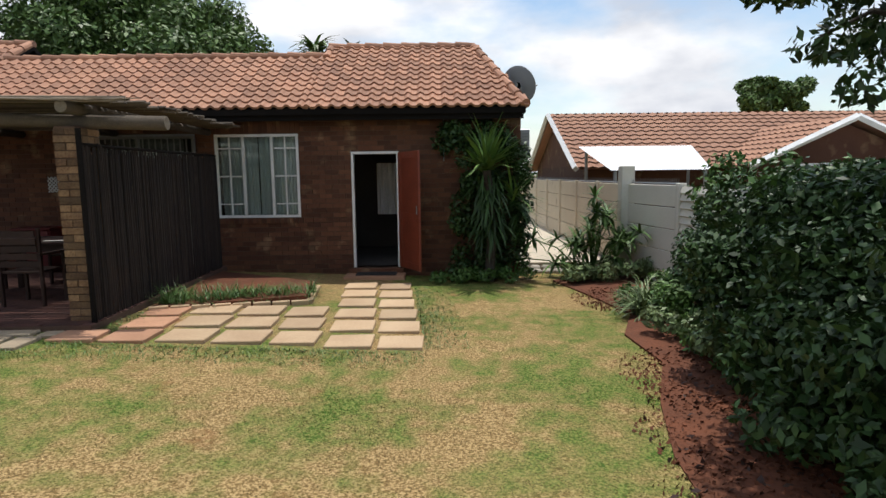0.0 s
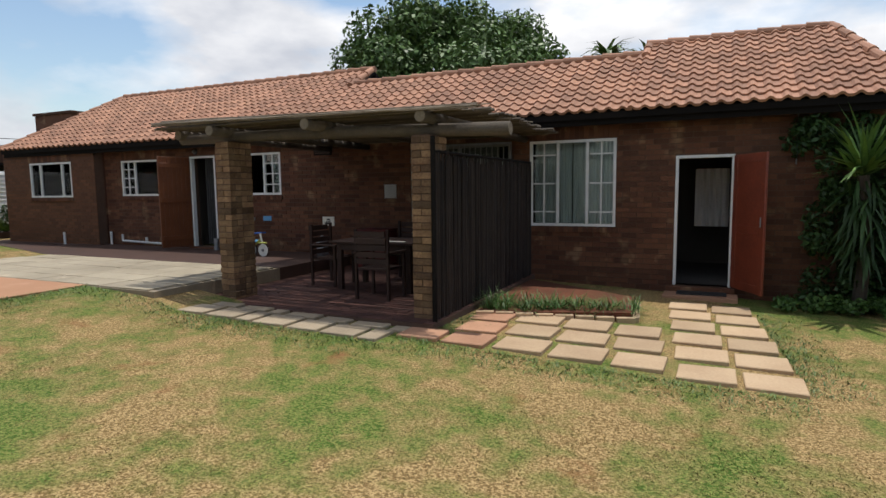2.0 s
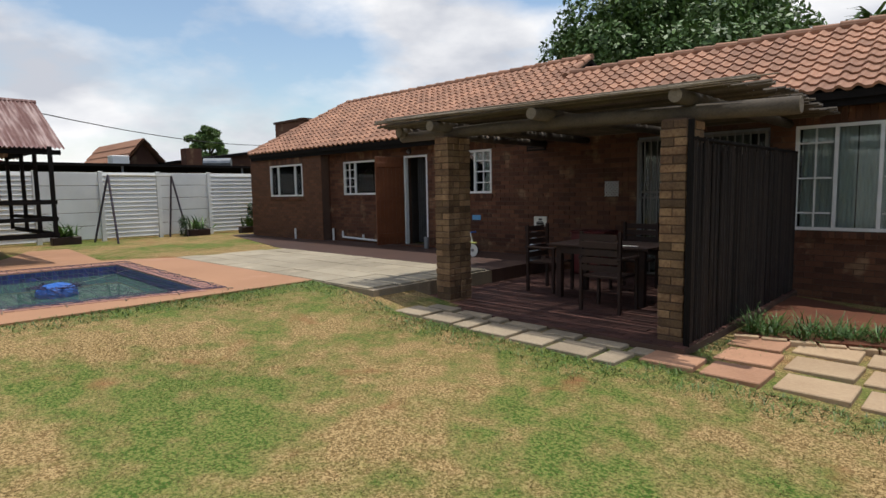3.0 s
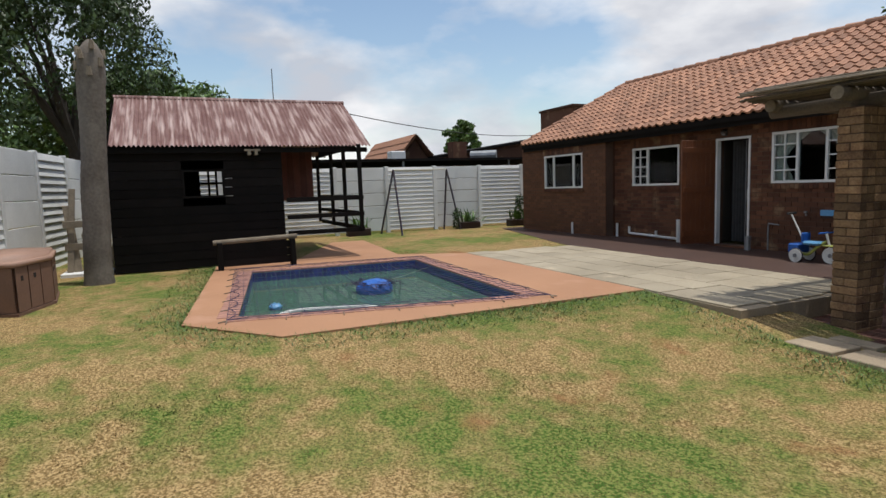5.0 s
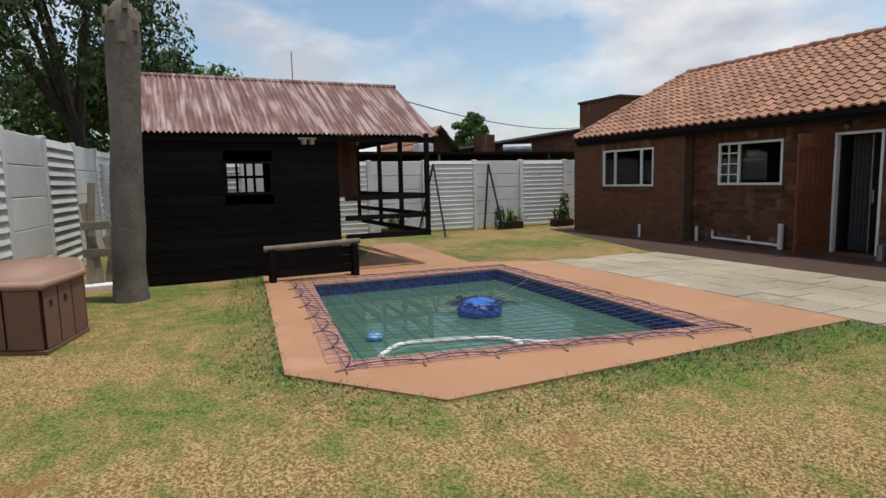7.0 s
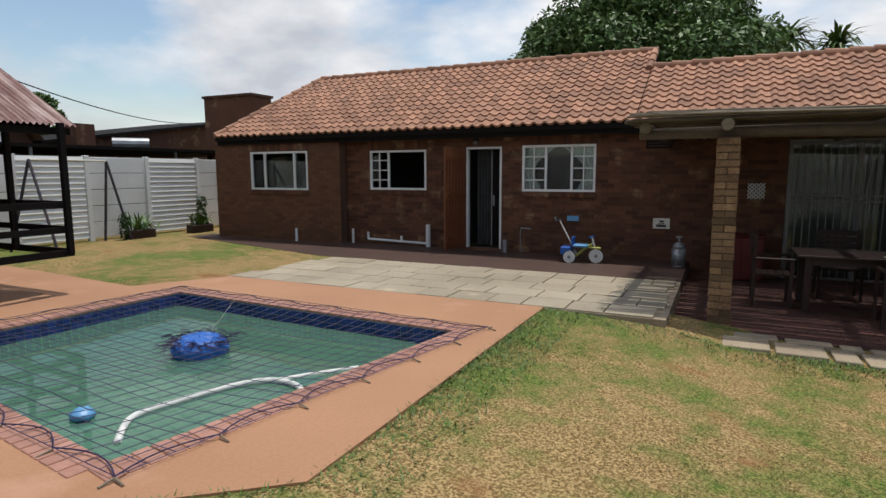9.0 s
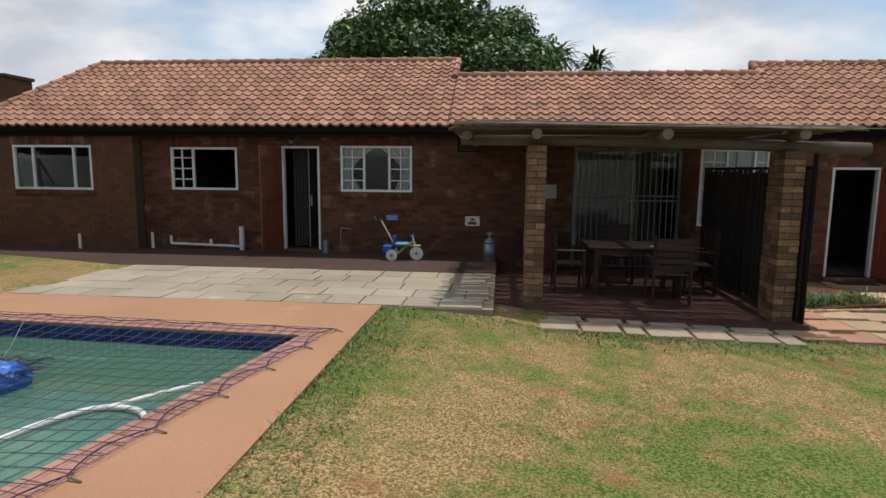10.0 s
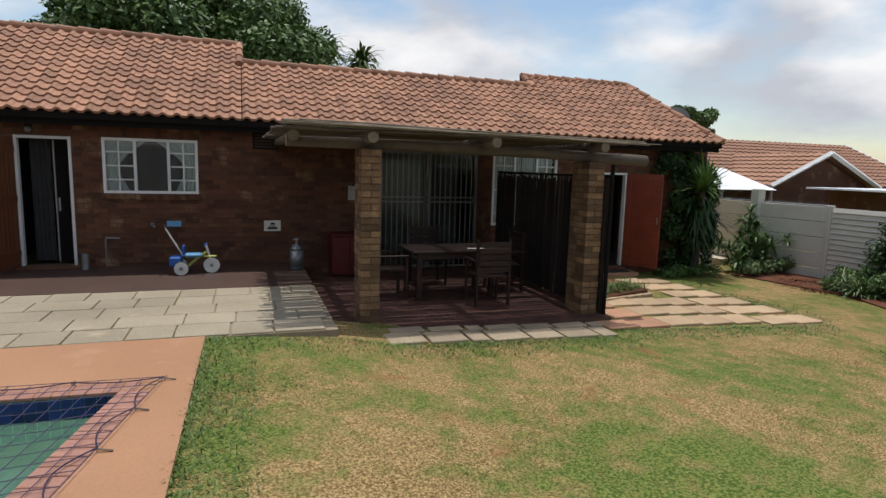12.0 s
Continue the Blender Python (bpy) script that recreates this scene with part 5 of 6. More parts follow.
tree("large dome-shaped dark mango tree behind the house", -8.9, 21.1, 0, 4.0, (4.3, 4.3, 3.6), 4.7, 95000, 0.19, M["leaf_far"], 51, 190)
tree("dark weeping tree behind the white fence", -17.8, -4.2, 0.3, 2.6, (3.0, 3.0, 2.6), 5.0, 15000, 0.15, M["leaf_willow"], 52, 56, 0.8, lean=-0.5)
tree("dark weeping tree behind the white fence", -21.5, -1.3, 0.3, 3.0, (3.3, 3.2, 2.9), 5.6, 19000, 0.15, M["leaf_willow"], 53, 60, 0.8, lean=0.6)
tree("leafy green tree behind the shed", -27.0, -0.2, 0.3, 2.6, (5.0, 4.6, 2.4), 3.7, 22000, 0.24, M["leaf_far"], 54, 80)
tree("round green tree beyond the garden fence", -39.0, 19.3, 0.3, 3.5, (1.5, 1.4, 1.9), 4.4, 6000, 0.35, M["leaf_far"], 55, 40)
tree("dark green tree beyond the neighbouring roof", 16.7, 27.9, -0.3, 4.0, (1.9, 1.6, 1.5), 4.5, 12000, 0.24, M["leaf_far"], 56, 45)
tree("low round tree behind the white fence", -29.0, -5.0, 0.3, 1.8, (2.2, 2.2, 1.2), 2.9, 6000, 0.24, M["leaf_far"], 57, 40)


def palm(x, y, h, n, length, seed):
    t = thing("palm_tree", "distant palm tree showing above the roofs", "palm tree")
    part("trunk", tube(bmesh.new(), [(x, y, -0.3), (x, y, h)], 0.16, 8, 0.12), M["bark"], t)
    blades("fronds", [(x + g.gauss(0, 0.05), y + g.gauss(0, 0.05), h)] * n, length, 0.16, M["leaf_far"], t, seed, 0.5, 1.3, 1.6)
    return t


palm(-4.0, 27.0, 6.9, 90, 1.5, 61)
palm(-2.3, 27.0, 6.5, 90, 1.4, 62)
palm(-14.0, 30.0, 6.0, 60, 1.0, 64)
palm(-15.8, 30.0, 5.9, 60, 1.0, 65)
belt = thing("far_trees", "distant belt of trees on the horizon", "trees", kind="stuff")
cc, rr = [], []
for k in range(230):
    a = k / 230 * 2 * math.pi
    d = 75 + 12 * g.random()
    q = g.uniform(1.6, 3.4)
    cc.append((-5 + d * math.cos(a), 6 + d * math.sin(a), q * 0.5 - 0.3))
    rr.append((3.2, 3.2, q))
leaves("foliage", cc, rr, 42000, 0.9, M["leaf_far"], belt, 71)


# ---- neighbouring houses ----
def gable_house(name, label, p0, p1, wy, eave_z, ridge_z, axis, wall_z0=-0.5, barge=True):
    """A house over the plan p0..p1 with its ridge along axis."""
    h = thing(name, label, "house")
    (x0, y0), (x1, y1) = p0, p1
    o = 0.3
    part("wall", boxed(x0, x1, y0, y1, wall_z0, eave_z), M["brick_piece"], h)
    bm = bmesh.new()
    if axis == "x":
        my = (y0 + y1) / 2
        A = [(x0 - o, y0 - o, eave_z - 0.1), (x1 + o, y0 - o, eave_z - 0.1), (x1 + o, my, ridge_z), (x0 - o, my, ridge_z), (x1 + o, y1 + o, eave_z - 0.1), (x0 - o, y1 + o, eave_z - 0.1)]
        ends = [[(x0, y0, eave_z), (x0, y1, eave_z), (x0, my, ridge_z - 0.15)], [(x1, y0, eave_z), (x1, y1, eave_z), (x1, my, ridge_z - 0.15)]]
        rake = [(A[0], A[3]), (A[5], A[3]), (A[1], A[2]), (A[4], A[2])]
    else:
        mx = (x0 + x1) / 2
        A = [(x0 - o, y1 + o, eave_z - 0.1), (x0 - o, y0 - o, eave_z - 0.1), (mx, y0 - o, ridge_z), (mx, y1 + o, ridge_z), (x1 + o, y0 - o, eave_z - 0.1), (x1 + o, y1 + o, eave_z - 0.1)]
        ends = [[(x0, y0, eave_z), (x1, y0, eave_z), (mx, y0, ridge_z - 0.15)], [(x0, y1, eave_z), (x1, y1, eave_z), (mx, y1, ridge_z - 0.15)]]
        rake = [(A[1], A[2]), (A[4], A[2]), (A[0], A[3]), (A[5], A[3])]
    vs = [bm.verts.new(p) for p in A]
    bm.faces.new((vs[0], vs[1], vs[2], vs[3]))
    bm.faces.new((vs[3], vs[2], vs[4], vs[5]))
    roof = part("roof", bm, M["tile_piece"], h)
    # courses of wavy tiles on both slopes
    tv, tf = [], []
    for quad in ((A[0], A[1], A[2], A[3]), (A[4], A[5], A[3], A[2])):
        a, b, c, d = [Vector(p) for p in quad]
        rows = int((d - a).length / 0.32)
        cols = int((b - a).length / 0.15)
        nrm = (b - a).cross(d - a).normalized()
        for j in range(rows):
            base = len(tv)
            for i in range(cols + 1):
                w = 0.045 * (i % 2)
                lo, hi = a.lerp(d, j / rows), a.lerp(d, (j + 1.1) / rows)
                off = (b - a) * (i / cols)
                tv += [lo + off + nrm * (0.05 + w), hi + off + nrm * (0.012 + w)]
            for i in range(cols):
                q = base + 2 * i
                tf.append((q, q + 2, q + 3, q + 1))
    t = new("tile_covering", mesh_of("tile_covering", tv, tf, M["tile_piece"]))
    t.parent = roof
    tagged(t, kind="stuff")
    for e in ends:
        bm = bmesh.new()
        bm.faces.new([bm.verts.new(p) for p in e])
        part("gable", bm, M["brick_piece"], h)
    if barge:
        for a, b in rake:
            a, b = Vector(a), Vector(b)
            bm = bmesh.new()
            tube(bm, [a + Vector((0, 0, 0.02)), b + Vector((0, 0, 0.02))], 0.085, 4)
            part("barge_board", bm, M["white"], h, "white barge board")
    return h


gable_house("neighbour_house", "neighbouring brick house with a red tile roof and white barge boards", (5.3, 16.6), (19.0, 24.0), 0, 1.85, 3.55, "x")
gable_house("neighbour_house", "gabled brick wing with red tiles and white barge boards", (9.1, 15.0), (13.5, 19.8), 0, 1.85, 2.9, "y")
gable_house("neighbour_house", "low brick house with a tiled roof beyond the white fence", (-31.0, 9.8), (-25.7, 11.2), 0, 2.75, 3.85, "x", barge=False)
gable_house("neighbour_house", "low brick house with a tiled roof beyond the white fence", (-62.0, 4.0), (-52.0, 14.0), 0, 2.9, 4.6, "x", barge=False)
gable_house("neighbour_house", "pale roofed house seen through the trees", (-40.0, -12.0), (-30.0, -7.0), 0, 2.6, 3.8, "x", barge=False)
cp = thing("carport", "carport with a bright white corrugated sheet roof", "carport")
bm = bmesh.new()
prev = None
for k in range(81):
    f = k / 80
    d = 0.015 * (k % 2)
    a, b = bm.verts.new((4.95 + 2.1 * f, 12.9, 1.70 + d)), bm.verts.new((4.95 + 2.9 * f, 15.8, 2.32 + d))
    if prev:
        bm.faces.new((prev[0], a, b, prev[1]))
    prev = (a, b)
part("roof_sheet", bm, M["zinc"], cp)
for x, y, z in ((5.05, 13.0, 1.69), (6.95, 13.0, 1.69), (5.1, 15.6, 2.25), (7.7, 15.6, 2.25)):
    part("post", bar((x, y, -0.4), (x, y, z), 0.04), M["metal"], cp)
cp2 = thing("carport", "low dark carport with a pale sheet edge", "carport")
part("roof_sheet", boxed(9.0, 17.0, 10.2, 13.6, 1.75, 1.80), M["zinc"], cp2)
part("wall", boxed(9.3, 16.8, 13.0, 13.2, -0.5, 1.749), M["brick_piece"], cp2)
for x in (9.2, 13.0, 16.8):
    part("post", bar((x, 10.4, -0.5), (x, 10.4, 1.75), 0.04), M["metal"], cp2)
# buildings beyond the west fence and behind the bedroom
lean = thing("lean_to", "long dark sheet-roofed lean-to beyond the white fence", "outbuilding")
part("roof_sheet", boxed(-25.5, -20.2, 4.0, 16.5, 2.52, 2.60), M["wood_dark"], lean)
part("wall", boxed(-25.4, -25.2, 4.2, 16.3, 0, 2.519), M["brick_piece"], lean)
for y in (4.3, 8.0, 12.0, 16.0):
    part("post", bar((-20.4, y, 0), (-20.4, y, 2.52), 0.04), M["metal"], lean)
out = thing("outbuilding", "dark outbuilding with a sloping corrugated roof", "outbuilding")
bm = bmesh.new()
lo = [bm.verts.new((x, y, z)) for x in (-31.0, -25.6) for y, z in ((11.5, 0), (19.8, 0), (19.8, 4.1), (11.5, 2.88))]
bm.faces.new(lo[:4])
bm.faces.new(lo[4:])
bm.faces.new((lo[0], lo[3], lo[7], lo[4]))
bm.faces.new((lo[1], lo[5], lo[6], lo[2]))
part("wall", bm, M["brick_piece"], out)
bm = bmesh.new()
vs = [bm.verts.new(p) for p in ((-25.4, 11.2, 2.95), (-25.4, 20.0, 4.25), (-31.2, 20.0, 4.25), (-31.2, 11.2, 2.95))]
bm.faces.new(vs)
r = bmesh.ops.extrude_face_region(bm, geom=bm.faces[:])
bmesh.ops.translate(bm, vec=(0, 0, -0.1), verts=[e for e in r["geom"] if isinstance(e, bmesh.types.BMVert)])
part("roof_sheet", bm, M["wood_dark"], out)
ch = thing("chimney", "square brown brick chimney behind the bedroom roof", "chimney")
part("shaft", boxed(-21.2, -19.2, 13.9, 14.8, 0, 4.28), M["brick_piece"], ch)
part("cap", boxed(-21.25, -19.15, 13.85, 14.85, 4.281, 4.36), M["brick_piece"], ch)
ch2 = thing("chimney", "short brick chimney beyond the white fence", "chimney")
part("shaft", boxed(-25.15, -24.6, 11.79, 12.43, 0, 3.5), M["brick_piece"], ch2)
tank = thing("roof_vent", "pale cylindrical tank on the lean-to roof", "tank")
part("drum", bar((-22.6, 11.6, 2.79), (-22.0, 12.4, 2.79), 0.19, 12), M["metal"], tank)
box_tank = thing("water_tank", "small white box tank on the lean-to roof", "tank")
part("tank", boxed(-24.0, -23.5, 8.67, 9.25, 2.60, 3.06, 0.02), M["white"], box_tank)
wire = thing("overhead_wire", "dark overhead wire strung to the house", "wire")
part("cable", tube(bmesh.new(), [(-15.9 - 8.1 * f, 4.9 + 11.2 * f, 3.46 + 0.32 * f - 1.0 * f * (1 - f)) for f in np.linspace(0, 1, 14)], 0.012, 5), M["rubber"], wire)
mast = thing("aerial_mast", "thin metal aerial mast behind the shed", "mast")
part("pole", bar((-24.0, 4.5, 0), (-24.0, 4.5, 6.0), 0.02, 5), M["metal"], mast)

# ---- small things in the garden ----
sw = thing("swing_frame", "dark blue steel A-frame swing without seats", "swing frame")
top = [(-19.0, 7.15, 2.2), (-19.2, 9.0, 2.2)]
part("top_bar", bar(top[0], top[1], 0.025), M["fence_grey"], sw)
for (x, y, z), feet in ((top[0], ((-18.0, 7.0), (-19.2, 6.75))), (top[1], ((-18.9, 9.3), (-19.3, 8.9)))):
    for fx, fy in feet:
        part("leg", bar((x, y, z), (fx, fy, 0.28), 0.03), M["steel_dark"], sw)
for i, (x, y) in enumerate(((-19.1, 9.7), (-19.05, 6.0), (-18.9, 11.4))):
    pot = thing("potted_plant", "spiky potted plant beside the white fence", "plant")
    part("trough", boxed(x - 0.15, x + 0.15, y - 0.35, y + 0.35, 0.27, 0.5, 0.02), M["wood_brown"], pot)
    blades("leaves", [(x + g.gauss(0, 0.05), y + g.gauss(0, 0.15), 0.5) for _ in range(50)], 0.5, 0.05, M["leaf_mid"], pot, 500 + i, 0.9, 0.5)
cactus = thing("dark_shrub", "dark upright shrub beside the trough", "shrub")
leaves("foliage", [(-19.0, 9.2, 0.5), (-19.0, 9.2, 0.75), (-18.9, 11.45, 0.8), (-18.9, 11.5, 1.1)], [(0.14, 0.14, 0.22)] * 4, 500, 0.09, M["leaf_dark"], cactus, 81)

junk = thing("timber_offcuts", "weathered pallet boards leaning on the white fence", "timber")
for k, (dy, h, tilt, w) in enumerate(((-0.62, 1.5, -4, 0.10), (-0.50, 1.2, 6, 0.13), (-0.38, 1.25, -9, 0.11), (-0.22, 0.7, 12, 0.14), (-0.05, 0.75, -18, 0.10))):
    ob = part("board", boxed(-0.02, 0.02, -w / 2, w / 2, 0, h, 0.005), M["log"], junk)
    ob.matrix_basis = Matrix.Translation((-14.25 - 0.03 * k, dy, 0.36)) @ Matrix.Rotation(radians(-9), 4, "Y") @ Matrix.Rotation(radians(tilt), 4, "X")
for z in (0.75, 1.15):
    part("cross_board", boxed(-14.32, -14.28, -0.68, -0.3, z, z + 0.12, 0.004), M["log"], junk)
blk = thing("white_kerb_block", "low white concrete block by the fence", "block")
part("block", boxed(-14.55, -14.05, -0.75, 0.06, 0.25, 0.36, 0.015), M["fence_white"], blk)

# pool net
net = thing("pool_net", "dark blue safety net stretched over the pool", "net")
NET = [(-13.05, 2.04), (-12.66, 5.46), (-7.96, 5.22), (-8.66, 1.62)]
A, B, C, D = [Vector((*p, 0)) for p in NET]


def net_point(u, v):
    p = A.lerp(B, v).lerp(D.lerp(C, v), u)
    sag = 0.10 * (math.sin(math.pi * u) * math.sin(math.pi * v)) ** 0.6
    edge = min(u, v, 1 - u, 1 - v)
    w = Vector((noise.noise((p.x * 1.3, p.y * 1.3, 2)), noise.noise((p.x * 1.3, p.y * 1.3, 9)), 0)) * 0.07 * min(1, edge * 6)
    return Vector((p.x + w.x, p.y + w.y, 0.335 - sag * min(1, edge * 8) + 0.01 * noise.noise((p.x * 3, p.y * 3, 4)) * min(1, edge * 8)))


bm = bmesh.new()
nu, nv = 30, 22
for i in range(nu + 1):
    tube(bm, [net_point(i / nu, k / 14) for k in range(15)], 0.0034, 3)
for j in range(nv + 1):
    tube(bm, [net_point(k / 18, j / nv) for k in range(19)], 0.0034, 3)
tagged(part("cord_mesh", bm, M["net"], net), "thin dark net cords", kind="stuff")
for P, Q in ((A, B), (B, C), (C, D), (D, A)):
    n = 6 if (Q - P).length < 4 else 7
    bm = bmesh.new()
    pts = []
    inward = (Vector((cx, cy, 0)) - (P + Q) / 2)
    d = (Q - P).normalized()
    inward = (inward - d * inward.dot(d)).normalized()
    for k in range(n * 6 + 1):
        f = k / (n * 6)
        p = P.lerp(Q, f) + inward * (0.085 + 0.025 * math.sin(7.0 * int(f * n))) * math.sin(math.pi * ((f * n) % 1.0))
        pts.append((p.x, p.y, 0.335))
    tube(bm, pts, 0.005, 5)
    part("border_rope", bm, M["net"], net, "blue scalloped border rope")
    for k in range(n + 1):
        p = P.lerp(Q, k / n)
        part("anchor", bar((p.x, p.y, 0.325), (p.x - inward.x * 0.09, p.y - inward.y * 0.09, 0.312), 0.007, 5), M["log"], net)

fl = thing("pool_float", "blue crinkled plastic float bag in the pool", "pool float")
bm = bmesh.new()
bmesh.ops.create_uvsphere(bm, u_segments=28, v_segments=16, radius=1)
for v in bm.verts:
    k = 1 + 0.10 * noise.noise(v.co * 5) + 0.05 * noise.noise(v.co * 13)
    z = v.co.z * (0.13 if v.co.z > 0 else 0.20)
    v.co = Vector((v.co.x * 0.27 * k, v.co.y * 0.27 * k, z * k + 0.02 * noise.noise(v.co * 9)))
ob = part("bag", bm, M["blue"], fl, "", False)
ob.location = (-10.48, 3.81, 0.13)
bm = bmesh.new()
for k in range(70):
    a = k * 0.9
    r0 = 0.10 + 0.17 * g.random()
    c = Vector((-10.48 + r0 * math.cos(a), 3.81 + r0 * math.sin(a), 0.20))
    e = a + g.uniform(-1.2, 1.2)
    tube(bm, [c, c + Vector((0.12 * math.cos(e), 0.12 * math.sin(e), 0.05 * g.random())), c + Vector((0.20 * math.cos(e + 0.3), 0.20 * math.sin(e + 0.3), 0.03 * g.uniform(-1, 1)))], 0.006, 4, 0.003)
tagged(part("loose_strands", bm, M["net"], fl), kind="stuff")
part("tie_string", tube(bmesh.new(), [(-10.48, 3.81, 0.19), (-10.9, 4.47, 0.21), (-11.34, 5.12, 0.26)], 0.003, 5), M["gate"], fl)
sk = thing("pool_skimmer_ball", "small blue floating ball in the pool", "pool float")
bm = bmesh.new()
bmesh.ops.create_uvsphere(bm, u_segments=18, v_segments=10, radius=0.085)
for v in bm.verts:
    v.co *= 1 + 0.25 * noise.noise(v.co * 30)
    v.co.z *= 0.6
ob = part("ball", bm, M["blue_pale"], sk, "", True)
ob.location = (-10.0, 2.30, 0.10)
part("collar", bar((-10.0, 2.30, 0.02), (-10.0, 2.30, 0.06), 0.05, 12), M["blue"], sk)
hs = thing("pool_hose", "white ribbed pool cleaner hose floating in a curve", "hose")


def smooth_line(pts, n=8):
    out = []
    P = [Vector(p) for p in pts]
    P = [P[0]] + P + [P[-1]]
    for i in range(1, len(P) - 2):
        for k in range(n):
            t = k / n
            a, b, c, d = P[i - 1], P[i], P[i + 1], P[i + 2]
            out.append(0.5 * ((2 * b) + (c - a) * t + (2 * a - 5 * b + 4 * c - d) * t * t + (3 * b - a - 3 * c + d) * t ** 3))
    return out + [P[-2]]


part("hose", tube(bmesh.new(), smooth_line([(-9.40, 2.14, 0.075), (-9.66, 2.45, 0.085), (-9.61, 2.8, 0.085), (-9.47, 3.2, 0.09), (-9.27, 3.46, 0.09), (-8.95, 3.44, 0.09), (-8.72, 3.2, 0.08)]), 0.026, 8), M["hose"], hs, "", True)
part("hose", tube(bmesh.new(), smooth_line([(-9.27, 3.5, 0.07), (-9.05, 3.8, 0.07), (-8.80, 4.1, 0.07)]), 0.022, 8), M["hose"], hs, "", True)

for o in (fl, sk, hs):
    o.location.z = 0.06

# ---- things along the kitchen wall ----
tri = thing("tricycle", "blue and lime child's tricycle with a push handle", "tricycle")
TZ = 0.292


def wheel(x, y, r, name):
    bm = bmesh.new()
    tube(bm, [(x, y - 0.02, TZ + r), (x, y + 0.02, TZ + r)], r, 20)
    w = part(name, bm, M["hose"], tri)
    bm = bmesh.new()
    pts = [(x + r * math.cos(a), y, TZ + r + r * math.sin(a)) for a in np.linspace(0, 2 * math.pi, 25)]
    tube(bm, pts, 0.013, 6)
    part("tyre", bm, M["rubber"], w)
    part("hub", bar((x, y - 0.035, TZ + r), (x, y + 0.035, TZ + r), 0.03, 10), M["metal"], w)


wheel(-8.42, 9.55, 0.105, "rear_wheel")
wheel(-8.46, 9.93, 0.105, "rear_wheel")
wheel(-7.98, 9.72, 0.125, "front_wheel")
part("axle", bar((-8.42, 9.53, TZ + 0.105), (-8.46, 9.95, TZ + 0.105), 0.012), M["metal"], tri)
part("frame", tube(bmesh.new(), smooth_line([(-8.44, 9.74, TZ + 0.12), (-8.33, 9.73, TZ + 0.12), (-8.2, 9.73, TZ + 0.24), (-8.05, 9.72, TZ + 0.34)]), 0.022, 8), M["yellow"], tri)
part("fork", bar((-7.98, 9.72, TZ + 0.17), (-8.06, 9.72, TZ + 0.46), 0.018), M["hose"], tri)
part("handlebar", bar((-8.07, 9.56, TZ + 0.47), (-8.05, 9.88, TZ + 0.47), 0.014), M["blue"], tri)
part("mudguard", boxed(-8.1, -7.9, 9.68, 9.76, TZ + 0.26, TZ + 0.285, 0.01), M["yellow"], tri)
part("seat", boxed(-8.38, -8.12, 9.62, 9.84, TZ + 0.27, TZ + 0.33, 0.025), M["blue_pale"], tri)
part("seat_back", boxed(-8.41, -8.37, 9.63, 9.83, TZ + 0.30, TZ + 0.46, 0.015), M["blue"], tri)
part("basket", boxed(-8.60, -8.42, 9.60, 9.88, TZ + 0.13, TZ + 0.28, 0.02), M["blue"], tri)
part("push_handle", bar((-8.40, 9.73, TZ + 0.28), (-8.66, 9.76, TZ + 0.74), 0.013), M["hose"], tri)
part("grip", bar((-8.66, 9.66, TZ + 0.75), (-8.66, 9.86, TZ + 0.75), 0.018), M["ink"], tri)

tri.location = (0.14, 0.5, 0)

gas = thing("gas_bottle", "grey steel gas bottle standing by the wall", "gas bottle")
bm = bmesh.new()
pz = 0.292
for (z0, r0), (z1, r1) in zip(((0, 0.1), (0.03, 0.115), (0.32, 0.115), (0.40, 0.08)), ((0.03, 0.115), (0.32, 0.115), (0.40, 0.08), (0.43, 0.03))):
    tube(bm, [(-6.48, 10.35, pz + z0), (-6.48, 10.35, pz + z1)], r0, 16, r1)
part("body", bm, M["metal"], gas, "", True)
part("valve", bar((-6.48, 10.35, pz + 0.43), (-6.48, 10.35, pz + 0.52), 0.02), M["metal"], gas)
part("collar", bar((-6.48, 10.35, pz + 0.50), (-6.48, 10.35, pz + 0.53), 0.06, 12), M["metal"], gas)
red = thing("cabinet", "dark red metal cabinet against the patio wall", "cabinet")
part("body", boxed(-5.85, -5.2, 10.55, 11.02, 0.1, 0.82, 0.015), M["red_box"], red)
part("top", boxed(-5.87, -5.18, 10.53, 11.03, 0.821, 0.85, 0.008), M["red_box"], red)
part("door", boxed(-5.83, -5.54, 10.53, 10.549, 0.14, 0.80), M["red_box"], red)
part("door", boxed(-5.52, -5.22, 10.53, 10.549, 0.14, 0.80), M["red_box"], red)


def table():
    t = thing("patio_table", "dark weathered wooden patio table", "table")
    for k in range(6):
        part("top_plank", boxed(-4.95, -3.5, 8.45 + k * 0.15, 8.595 + k * 0.15, 0.80, 0.835, 0.005), M["wood_brown"], t)
    for x in (-4.85, -3.65):
        for y in (8.52, 9.22):
            part("leg", boxed(x, x + 0.08, y, y + 0.08, 0.083, 0.80, 0.006), M["wood_brown"], t)
    for y in (8.52, 9.26):
        part("apron", boxed(-4.77, -3.65, y, y + 0.03, 0.70, 0.80), M["wood_brown"], t)


